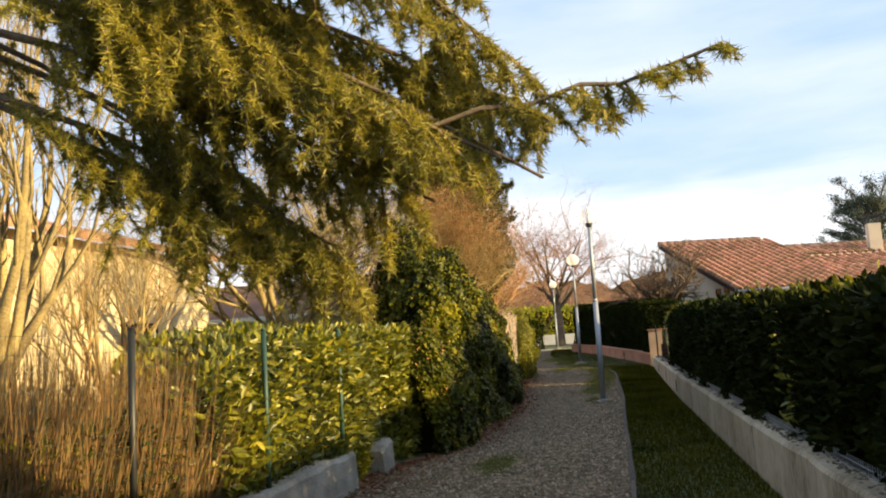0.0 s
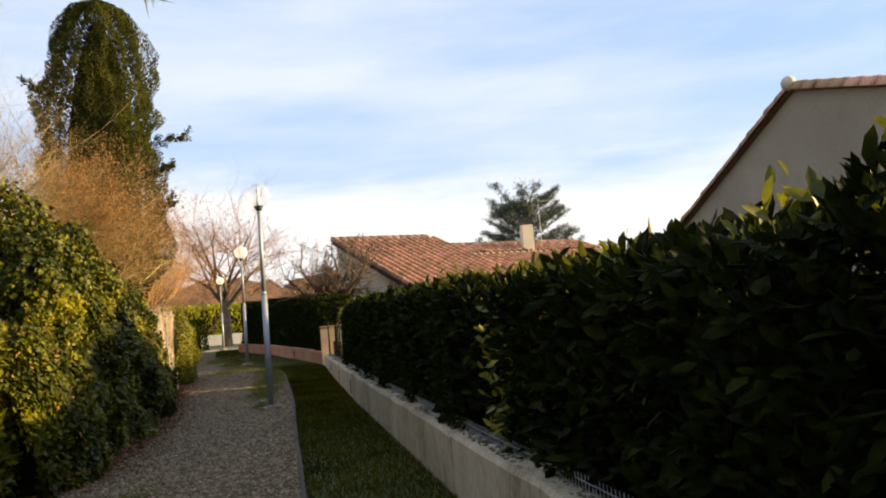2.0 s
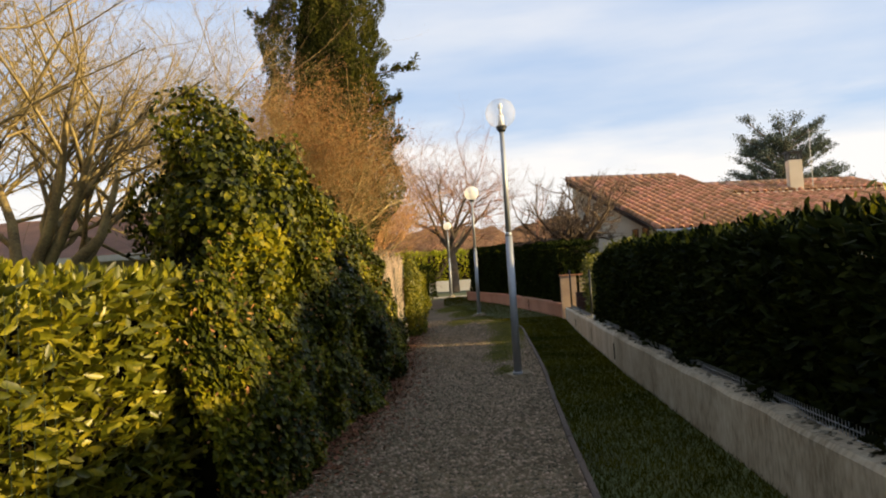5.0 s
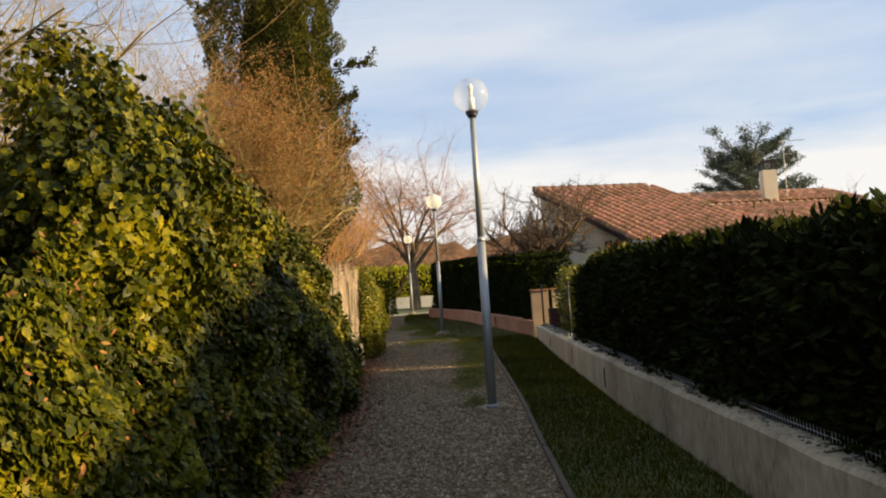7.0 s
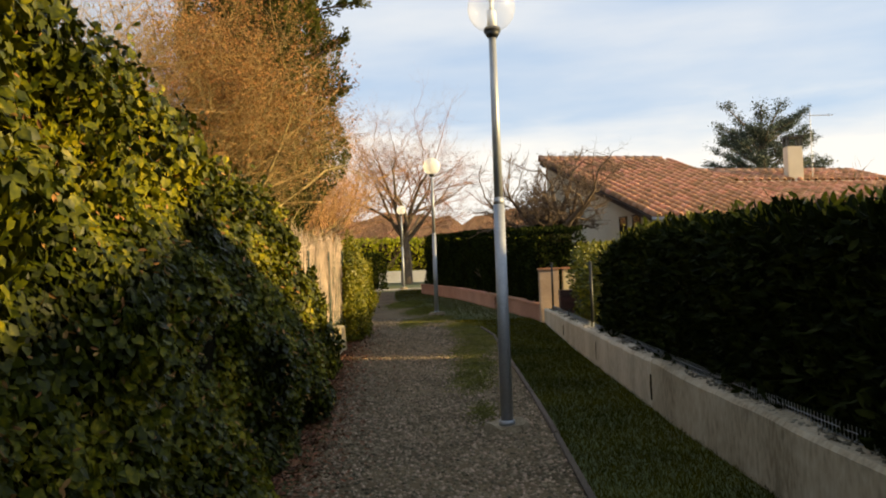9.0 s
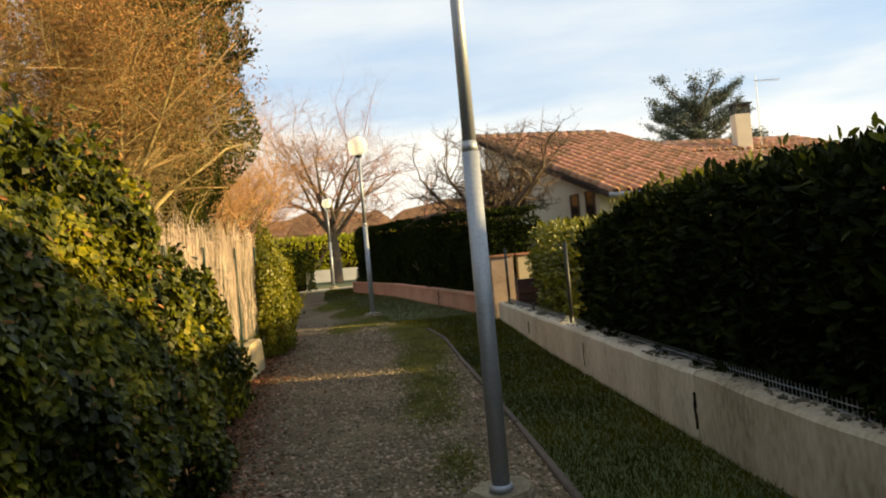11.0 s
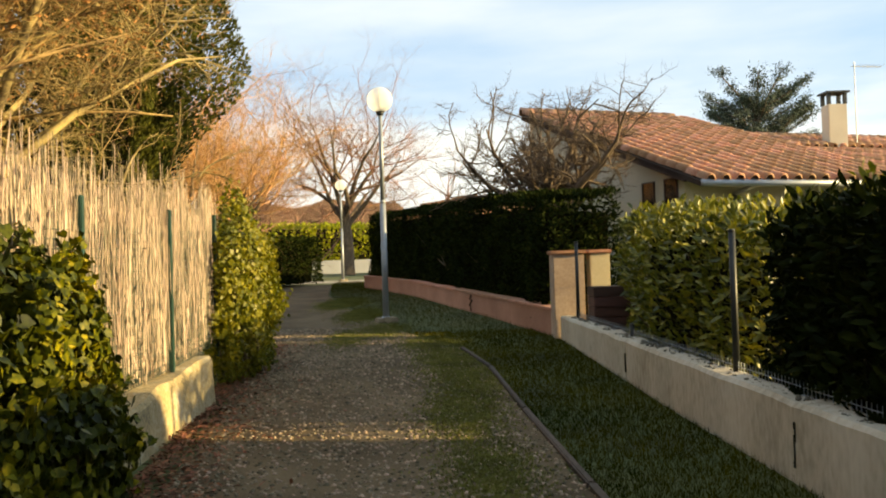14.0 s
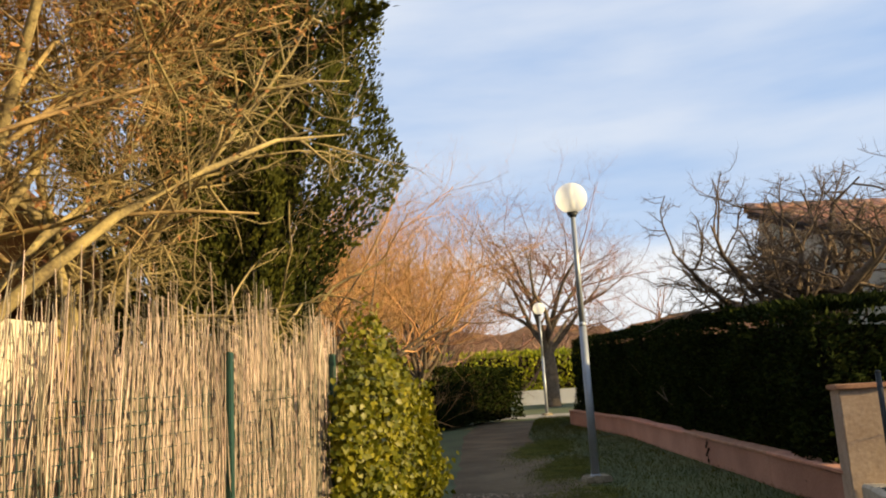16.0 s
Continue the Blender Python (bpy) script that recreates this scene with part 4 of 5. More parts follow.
# ---- trees ----
def bare_tree(name, x, y, label, seed, trunk, rad, depth, length, kids, bark, twig, up=0.1, spread=0.6, bend=0.16, limbs=5, lean=(0, 0), ratio=0.62, low=0.3, leaves=None, leaf_n=0, leaf_size=0.05, minr=0.0, category="tree", bound=None, leaf_low=-9.0):
    """Trunk with limbs, and its twigs as a second part."""
    g = rise(y)
    root = thing(name, (x, y, g), label, category)
    big, fine = Wood(seed), Wood(seed + 1)
    r = big.r
    fine.bound = bound
    pts = [Vector((x, y, g - 0.1))]
    way = Vector((lean[0], lean[1], 1)).normalized()
    for _ in range(5):
        way = (way + Vector((r.gauss(0, 0.06), r.gauss(0, 0.06), 0.05))).normalized()
        pts.append(pts[-1] + way * ((trunk + 0.1) / 5))
    big.limb(pts, rad * 1.15, rad * 0.75, 8)
    for k in range(limbs):
        a = 2 * math.pi * (k + r.uniform(-0.25, 0.25)) / limbs
        d = Vector((math.cos(a) * spread * 1.3, math.sin(a) * spread * 1.3, 0.8 + r.uniform(-0.2, 0.3)))
        q = pts[-1].lerp(pts[3], r.random() * (0.2 if trunk < 2.5 else 0.7))
        ln = length * r.uniform(0.8, 1.15)
        lp = [q]
        w = d.normalized()
        for _ in range(5):
            w = (w + Vector((r.gauss(0, bend), r.gauss(0, bend), r.gauss(0, bend) + up))).normalized()
            lp.append(lp[-1] + w * (ln / 5))
        big.limb(lp, rad * 0.5, rad * 0.06, 6)
        for j in range(kids + 2):
            u = 0.25 + 0.75 * (j + r.random()) / (kids + 2)
            i = min(int(u * 5), 4)
            s = lp[i].lerp(lp[i + 1], u * 5 - i)
            side = Vector((r.gauss(0, 1), r.gauss(0, 1), r.gauss(0.1, 0.7))).normalized()
            fine.grow(s, w * (1 - spread) + side * spread, ln * ratio * r.uniform(0.7, 1.1), max(minr, rad * 0.24 * (1.15 - u)), depth, kids, spread, up, bend, ratio, 0.45, 4, 4, low)
    put("trunk", big.mesh("trunk"), bark, root)
    tagged(put("crown", fine.mesh("crown"), twig, root, "fine bare twigs"), kind="stuff")
    if leaves:
        tips = fine.tips
        tips = [q for q in tips if r.random() < min(1.0, max(0.12, (q[0].z - leaf_low) / 1.5))]
        idx = [r.randrange(len(tips)) for _ in range(leaf_n)]
        p = np.array([tuple(tips[i][0]) for i in idx]) + rng.normal(0, 0.02, (leaf_n, 3))
        tagged(put("dry_leaves", scatter("dry_leaves", LEAF, LEAF_F, p, rand_dirs(leaf_n), rand_dirs(leaf_n), rng.uniform(leaf_size * 0.6, leaf_size * 1.3, leaf_n)), leaves, root), kind="stuff")
    return root


def in_crown(p):
    """Rounded crown of the dry-leaved tree, kept off the path."""
    q = ((p.x + 5.5) / 2.5) ** 2 + ((p.y - 24.2) / 3.0) ** 2 + ((p.z - 4.6) / 2.75) ** 2
    return q < 1.0 and p.x < -3.05 and p.z > 2.15


bare_tree("dry_leaved_tree", -5.5, 24.4, "tangled tree with lichened limbs and dry brown foliage", 11, 1.9, 0.11, 3, 3.4, 6, M_LICHEN, M_TWIG, up=0.07, spread=0.62, bend=0.22, limbs=14, low=0.1, leaves=M_DRYLEAF, leaf_n=52000, leaf_size=0.045, minr=0.013, bound=in_crown, leaf_low=3.0)


def low_limbs():
    """Yellow-lichened shrub whose long low limbs lean over the reed fence."""
    root = thing("lichened_shrub", (-6.6, 26.6, rise(26.6)), "leaning shrub with long yellow-lichened limbs over the reeds", "shrub")
    stems, twigs = Wood(51), Wood(52)
    twigs.bound = lambda p: p.x < -3.2 and p.z > 1.9
    r = stems.r
    for way, ln, rad in (((0.86, 0.08, 0.36), 2.9, 0.032), ((0.35, -0.2, 1.0), 4.2, 0.05), ((0.45, -0.5, 0.85), 3.3, 0.045), ((-0.2, -0.2, 1.0), 4.4, 0.055), ((0.3, -0.9, 0.8), 3.6, 0.045), ((0.1, -0.7, 1.0), 4.2, 0.045), ((0.2, 0.3, 1.0), 4.0, 0.045), ((0.45, -0.1, 0.9), 3.9, 0.04)):
        w = Vector(way).normalized()
        pts = [Vector((-6.6 + r.gauss(0, 0.12), 26.6 + r.gauss(0, 0.12), rise(26.6) - 0.05)), Vector((-6.5, 26.7, 2.45)) + Vector((r.gauss(0, 0.2), r.gauss(0, 0.2), r.gauss(0, 0.1)))]
        for _ in range(7):
            w = (w + Vector((r.gauss(0, 0.16), r.gauss(0, 0.16), r.gauss(-0.04, 0.13)))).normalized()
            if pts[-1].x + w.x * ln / 7 > -3.9:
                break
            pts.append(pts[-1] + w * (ln / 7))
        stems.limb(pts, rad, rad * 0.2, 8)
        for k in range(22):
            u = 1.6 + (len(pts) - 2.6) * (k + r.random()) / 22
            i = min(int(u), len(pts) - 2)
            twigs.grow(pts[i].lerp(pts[i + 1], u - i), w * 0.5 + Vector((r.gauss(0, 0.6), r.gauss(0, 0.6), r.gauss(0.05, 0.5))), r.uniform(0.5, 1.25), 0.014, 2, 4, 0.55, -0.02, 0.24, 0.5, n=4)
    put("trunk", stems.mesh("trunk"), M_LICHEN, root, "yellow-lichened limbs")
    tagged(put("crown", twigs.mesh("crown"), M_LICHEN, root, "bare knobbly twigs"), kind="stuff")


low_limbs()
bare_tree("bare_tree", -6.4, 13.4, "bare garden tree with yellow lichen on its limbs", 23, 1.5, 0.18, 3, 3.4, 5, M_LICHEN, M_LICHEN, up=0.10, spread=0.55, bend=0.15, limbs=11, lean=(0.12, -0.1), minr=0.016)
bare_tree("bare_tree", -6.6, 7.0, "bare many-stemmed shrub before the ochre house", 29, 1.5, 0.15, 3, 3.3, 4, M_LICHEN, M_LICHEN, up=0.2, spread=0.45, bend=0.14, limbs=9, minr=0.012)
bare_tree("bare_tree", -7.6, 10.0, "leafless shrub with pale upright stems", 31, 0.7, 0.10, 3, 2.4, 4, M_LICHEN, M_TWIG, up=0.2, spread=0.45, bend=0.13, limbs=7, minr=0.01)
bare_tree("bare_tree", -7.5, 23.0, "feathery bare shrub with pale sunlit twigs", 37, 2.2, 0.13, 3, 3.9, 5, M_LICHEN, M_TWIG, up=0.12, spread=0.55, bend=0.17, limbs=9, minr=0.012)
bare_tree("fruit_tree", 1.3, 35.3, "pruned bare fruit tree with knotted grey limbs", 5, 1.9, 0.24, 2, 2.75, 8, M_FRUIT, M_FRUIT, up=0.12, spread=0.75, bend=0.26, limbs=13, ratio=0.42, minr=0.023, bound=lambda p: p.z > 2.55)
bare_tree("broad_bare_tree", -6.1, 64.0, "broad bare tree behind the crossing path", 41, 3.6, 0.36, 3, 5.6, 5, M_BARK, M_REDTWIG, up=0.06, spread=0.58, bend=0.16, limbs=9, minr=0.03)
for i, (x, y, sd, m) in enumerate(((-11.5, 47, 61, M_ORANGETWIG), (-9.0, 40.0, 67, M_ORANGETWIG), (-8.2, 45.0, 83, M_ORANGETWIG), (-11.0, 57.0, 89, M_REDTWIG), (-15, 55, 71, M_REDTWIG), (-12.0, 66, 73, M_REDTWIG), (-20, 62, 79, M_REDTWIG))):
    bare_tree("bare_tree", x, y, "leafless tree with reddish sunlit twigs", sd, 1.6, 0.16, 3, 3.9 if m == M_ORANGETWIG else 4.4, 5, M_BARK, m, up=0.12, spread=0.55, bend=0.17, limbs=13 if m == M_ORANGETWIG else 10, minr=0.024)


def cypress(x, y, top):
    g = rise(y)
    root = thing("cypress", (x, y, g), "tall dark cypress with ragged spreading lower sprays", "tree")
    bm = bmesh.new()
    tube(bm, (x, y, g - 0.1), (x, y, top * 0.6), 0.26, 0.12, 12)
    tube(bm, (x + 0.3, y - 0.3, g - 0.1), (x + 0.5, y - 0.35, 5.0), 0.13, 0.07, 10)
    part("trunk", bm, M_BARK, root, smooth=True)
    n = 170000
    z = g + 1.6 + (top - g - 1.6) * rng.uniform(0, 1, n) ** 1.05
    u = (z - g) / (top - g)
    rad = 1.1 * np.interp(u, [0.1, 0.2, 0.33, 0.45, 0.63, 0.71, 0.785, 0.865, 0.95, 0.98, 1.0], [0.8, 1.1, 1.5, 1.75, 1.8, 1.7, 1.58, 1.4, 1.1, 0.75, 0.25])
    a = rng.uniform(0, 2 * math.pi, n)
    lump = np.array([noise.noise((math.cos(t) * 2.2, math.sin(t) * 2.2, q * 0.55)) * 0.34 + noise.noise((math.cos(t) * 5, math.sin(t) * 5, q * 1.1)) * 0.30 for t, q in zip(a, z)])
    rr = rad * (0.9 + lump) - np.abs(rng.normal(0, 0.14, n))
    p = np.stack([x + rr * np.cos(a), y + rr * np.sin(a), z], -1)
    out = np.stack([np.cos(a), np.sin(a), a * 0 + 1.2], -1)
    me = scatter("crown", SPRAY, SPRAY_F, p, out + rand_dirs(n) * 0.7, out * (1, 1, 0) + rand_dirs(n) * 0.8, rng.uniform(0.04, 0.105, n))
    tagged(put("crown", me, M_CYPRESS, root, "dense dark green crown"), kind="stuff")
    w = Wood(3)
    ps = []
    for ang, zz, ln in ((-8, 8.3, 2.55), (-20, 6.9, 2.35), (-30, 5.9, 2.5), (182, 9.9, 2.1), (-70, 6.4, 2.4)):
        d = Vector((math.cos(radians(ang)), math.sin(radians(ang)), 0.05))
        w.grow(Vector((x, y, zz - 0.3)), d, ln, 0.04, 1, 9, 0.35, 0.05, 0.06, 0.2, low=0.55)
    tip = w.tips
    idx = rng.integers(0, len(tip), 2600)
    p = np.array([tuple(tip[i][0]) for i in idx]) + rng.normal(0, 0.045, (2600, 3))
    al = np.array([tuple(tip[i][1]) for i in idx]) + rand_dirs(2600) * 0.5
    tagged(put("branches", w.mesh("branches"), M_BARK, root), kind="stuff")
    tagged(put("side_sprays", scatter("side_sprays", SPRAY, SPRAY_F, p, al, rand_dirs(2600), rng.uniform(0.05, 0.13, 2600)), M_CYPRESS, root), kind="stuff")
    # near-black core painted as inner shade, so that no sky shows through
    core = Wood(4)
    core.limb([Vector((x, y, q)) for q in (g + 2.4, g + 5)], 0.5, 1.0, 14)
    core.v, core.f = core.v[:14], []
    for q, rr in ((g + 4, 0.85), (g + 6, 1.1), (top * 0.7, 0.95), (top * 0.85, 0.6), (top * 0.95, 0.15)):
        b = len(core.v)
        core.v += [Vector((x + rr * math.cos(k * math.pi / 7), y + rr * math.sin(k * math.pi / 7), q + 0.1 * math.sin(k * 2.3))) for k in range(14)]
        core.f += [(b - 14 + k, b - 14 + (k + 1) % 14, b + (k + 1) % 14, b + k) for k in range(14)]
    put("shade_core", core.mesh("shade_core"), M_CORE, root, "near-black core for the shade inside the crown")


cypress(-6.4, 29.5, 13.0)


# ---- houses ----
RIDGE, SLOPE = Vector((0.953, 0.302, 0)), Vector((0.302, -0.953, 0))
PITCH = 0.335


def tile_mesh(w=0.225, ln=0.42, high=0.15):
    """One half-round clay tile, from its upper end down along -y."""
    v, f = [], []
    k = 6
    for e, (yy, s) in enumerate(((0.0, 0.86), (-ln, 1.0))):
        for r in (1.0, 0.78):
            for i in range(k + 1):
                a = math.pi * i / k
                v.append((-math.cos(a) * w * 0.5 * s * (1 if r == 1.0 else 0.88), yy, math.sin(a) * high * s * (1 if r == 1.0 else 0.72)))
    n = k + 1
    for i in range(k):
        f.append((i, i + 1, 2 * n + i + 1, 2 * n + i))
        f.append((2 * n + i, 2 * n + i + 1, 3 * n + i + 1, 3 * n + i))
    me = mesh_from("tile", v, f)
    me.materials.append(M_TILE)
    smooth_mesh(me)
    return me, np.array(v), np.array(f)


TILE, TILE_V, TILE_F = tile_mesh()


def tiled_slope(parent, corner, along, down, width, run, pitch, singles=0):
    """Rows of half-round tiles on a slope. corner: upper left; along: ridge direction; down: level direction of fall."""
    fall = (down - Vector((0, 0, pitch))).normalized()
    length = run * math.sqrt(1 + pitch * pitch)
    up = along.cross(fall)
    if up.z < 0:
        up = -up
    bm = bmesh.new()
    c = [corner, corner + along * width, corner + along * width + fall * length, corner + fall * length]
    vs = [bm.verts.new(q - up * 0.02) for q in c] + [bm.verts.new(q - up * 0.12) for q in c]
    for q in ((0, 1, 2, 3), (4, 5, 6, 7), (0, 1, 5, 4), (1, 2, 6, 5), (2, 3, 7, 6), (3, 0, 4, 7)):
        bm.faces.new([vs[i] for i in q])
    bmesh.ops.recalc_face_normals(bm, faces=bm.faces)
    # deck near-black: its colour carries the shade between the tile columns
    part("roof_deck", bm, M_UNDER, parent)
    cols, rows = round(width / 0.36), int(length / 0.36)
    rot = Matrix((along, -fall, up)).transposed()
    if rot.determinant() < 0:
        rot = Matrix((-along, -fall, up)).transposed()
    made, vv, ff = 0, [], []
    order = [(r, cl) for r in range(rows - 1, -1, -1) for cl in range(cols)]
    for r, cl in order:
        p = corner + along * ((cl + 0.5) * width / cols + rng.normal(0, 0.004)) + fall * (r * length / rows) + up * (0.012 * (1 + 0.3 * rng.normal()))
        q = rot @ Matrix.Rotation(rng.normal(0, 0.012), 3, "Z")
        if made < singles:
            ob = put("roof_tile", TILE, None, parent)
            ob.matrix_world = Matrix.Translation(p) @ q.to_4x4()
            made += 1
        else:
            ff.append(TILE_F + len(vv) * len(TILE_V))
            vv.append(TILE_V @ np.array(q).T + np.array(p))
    if vv:
        tagged(put("roof_tiles", mesh_from("roof_tiles", np.concatenate(vv), np.concatenate(ff)), M_TILES, parent), kind="stuff")


def ridge_tiles(parent, a, b):
    d = (b - a).normalized()
    n = int((b - a).length / 0.4)
    m = Matrix((d.cross(Vector((0, 0, 1))), d, Vector((0, 0, 1)))).transposed().to_4x4()
    for i in range(n):
        ob = put("ridge_tile", TILE, None, parent)
        ob.matrix_world = Matrix.Translation(a + d * (0.4 * (i + 1)) + Vector((0, 0, 0.0))) @ m @ Matrix.Diagonal((1.25, 1.0, 1.5, 1))


def prism(bm, pts, direction):
    """Extrudes a planar outline along a vector."""
    a = [bm.verts.new(p) for p in pts]
    b = [bm.verts.new(p + direction) for p in pts]
    bm.faces.new(a)
    bm.faces.new(b[::-1])
    for i in range(len(pts)):
        j = (i + 1) % len(pts)
        bm.faces.new((a[i], b[i], b[j], a[j]))
    bmesh.ops.recalc_face_normals(bm, faces=bm.faces)
    return bm


def house_window(parent, centre, out, w, h):
    side = Vector((0, 0, 1)).cross(out).normalized()
    m = Matrix((side, out, Vector((0, 0, 1)))).transposed().to_4x4()
    m.translation = centre
    bm = bmesh.new()
    box(bm, -w / 2, w / 2, -0.02, 0.012, -h / 2, h / 2, 0.0, m)
    win = part("window", bm, M_PANE, parent, "dark small window")
    bm = bmesh.new()
    for a, b, c, d in ((-w / 2 - 0.025, -w / 2, -h / 2 - 0.025, h / 2 + 0.025), (w / 2, w / 2 + 0.025, -h / 2 - 0.025, h / 2 + 0.025), (-w / 2, w / 2, h / 2, h / 2 + 0.025), (-w / 2, w / 2, -h / 2 - 0.025, -h / 2)):
        box(bm, a, b, -0.02, 0.03, c, d, 0.0, m)
    part("window_frame", bm, M_WOOD, win, "brown window surround")


def tiled_house():
    tl = Vector((1.29, 41.04, 5.72))
    root = thing("tiled_house", (5, 38, rise(38)), "cream house with low terracotta tiled roofs", "house")
    run, width = 8.3, 5.6
    tiled_slope(root, tl, RIDGE, SLOPE, width, run, PITCH, 300)
    ridge_tiles(root, tl, tl + RIDGE * width)
    inner = tl + RIDGE * 0.25
    g = 0.3
    k = 7.4
    bm = bmesh.new()
    prism(bm, [inner + Vector((0, 0, -0.16)), inner + SLOPE * k + Vector((0, 0, -0.16 - k * PITCH)), Vector((inner.x + SLOPE.x * k, inner.y + SLOPE.y * k, g)), Vector((inner.x - SLOPE.x * 0.02, inner.y - SLOPE.y * 0.02, g))], RIDGE * (width - 0.3))
    part("wall", bm, M_CREAM, root)
    for d in (6.1, 6.95):
        c = inner + SLOPE * d - RIDGE * 0.012
        house_window(root, Vector((c.x, c.y, 2.72)), -RIDGE, 0.42, 0.75)
    bm = bmesh.new()
    e = tl + SLOPE * 8.32 + Vector((0, 0, -8.32 * PITCH - 0.05))
    tube(bm, e + RIDGE * 0.0, e + RIDGE * width, 0.07, 0.07, 10)
    part("gutter", bm, M_STEEL, root, "grey gutter under the eave", smooth=True)
    bm = bmesh.new()
    q = inner + SLOPE * (k + 0.07) + RIDGE * 1.2
    tube(bm, (q.x, q.y, g), (q.x, q.y, 2.75), 0.05, 0.05, 10)
    tube(bm, (q.x, q.y, 2.75), e + RIDGE * 1.4, 0.05, 0.05, 10)
    part("downpipe", bm, M_STEEL, root, "grey downpipe", smooth=True)
    bm = bmesh.new()
    for s, z in ((0.3, 0.0),):
        box(bm, 0, 0.06, -8.2, 0, -0.16, -0.02, 0.0, Matrix.Translation(tl) @ Matrix((RIDGE, -SLOPE, Vector((0, 0, 1)))).transposed().to_4x4() @ Matrix.Rotation(math.atan(PITCH), 4, "X"))
    part("barge_board", bm, M_WOOD, root)
    # wing behind and to the side
    tl2 = tl + RIDGE * (width + 0.05) - SLOPE * 0.6 + Vector((0, 0, -0.42))
    tiled_slope(root, tl2, RIDGE, SLOPE, 9.5, 1.9, 0.30)
    low = tl2 + SLOPE * 1.85 + Vector((0, 0, -1.9 * 0.30 - 0.10))
    tiled_slope(root, low, RIDGE, SLOPE, 9.5, 8.0, 0.30)
    bm = bmesh.new()
    tube(bm, low + Vector((0, 0, 0.06)), low + RIDGE * 9.5 + Vector((0, 0, 0.06)), 0.07, 0.07, 8)
    part("flashing", bm, M_CREAM, root, "pale mortar flashing between the roof levels")
    tiled_slope(root, tl2 + RIDGE * 9.5, -RIDGE, -SLOPE, 9.5, 5.0, 0.30)
    ridge_tiles(root, tl2, tl2 + RIDGE * 9.5)
    bm = bmesh.new()
    i2 = tl2 + RIDGE * 0.2
    prism(bm, [i2 + Vector((0, 0, -0.30)), i2 + SLOPE * 8.9 + Vector((0, 0, -0.30 - 8.9 * 0.30)), Vector((i2.x + SLOPE.x * 8.9, i2.y + SLOPE.y * 8.9, g)), Vector((i2.x - SLOPE.x * 4.5, i2.y - SLOPE.y * 4.5, g)), i2 - SLOPE * 4.5 + Vector((0, 0, -0.16 - 4.5 * 0.30))], RIDGE * 9.1)
    part("wall", bm, M_CREAM, root)
    bm = bmesh.new()
    e = tl2 + SLOPE * 9.82 + Vector((0, 0, -9.82 * 0.30 - 0.05))
    tube(bm, e, e + RIDGE * 9.5, 0.07, 0.07, 10)
    part("gutter", bm, M_STEEL, root, "grey gutter under the eave", smooth=True)
    # chimney with a pot
    c = tl2 + RIDGE * 4.9 + SLOPE * 1.6 + Vector((0, 0, -0.1))
    bm = bmesh.new()
    box(bm, -0.3, 0.3, -0.25, 0.25, -0.7, 0.95, 0.02, Matrix.Translation(c))
    ch = part("chimney", bm, M_CREAM, root, "rendered chimney stack")
    bm = bmesh.new()
    box(bm, -0.38, 0.38, -0.33, 0.33, 1.3, 1.36, 0.01, Matrix.Translation(c))
    for sx in (-0.26, 0.26):
        for sy in (-0.2, 0.2):
            box(bm, sx - 0.05, sx + 0.05, sy - 0.05, sy + 0.05, 0.95, 1.3, 0.0, Matrix.Translation(c))
    part("chimney_cap", bm, M_DARKMETAL, ch, "dark chimney cowl")
    bm = bmesh.new()
    a = c + RIDGE * 0.9 + Vector((0, 0, -0.5))
    tube(bm, a, a + Vector((0, 0, 2.9)), 0.02, 0.015, 8)
    tube(bm, a + Vector((-0.1, 0, 2.75)), a + Vector((1.0, 0.2, 2.75)), 0.012, 0.012, 6)
    for j in range(6):
        q = a + Vector((0.1 + 0.16 * j, 0.02 * j, 2.75))
        tube(bm, q + Vector((0, -0.25, 0)), q + Vector((0, 0.25, 0)), 0.007, 0.007, 5)
    part("aerial", bm, M_STEEL, root, "thin television aerial")
    # open carport
    p0 = tl2 + RIDGE * 9.6 + SLOPE * 3.0 + Vector((0, 0, -0.9))
    bm = bmesh.new()
    box(bm, 0, 6.5, -6.5, 0, -0.12, 0.0, 0.01, Matrix.Translation(p0) @ Matrix((RIDGE, -SLOPE, Vector((0, 0, 1)))).transposed().to_4x4() @ Matrix.Rotation(math.atan(0.26), 4, "X"))
    part("carport_roof", bm, M_DARKTILE, root, "plain brown carport roof")
    for d in (0.3, 3.0, 6.0):
        q = p0 + RIDGE * d + SLOPE * 6.0
        bm = bmesh.new()
        box(bm, q.x - 0.08, q.x + 0.08, q.y - 0.08, q.y + 0.08, g, q.z - 1.62, 0.01)
        part("carport_post", bm, M_WOOD, root, "brown wooden post")


tiled_house()


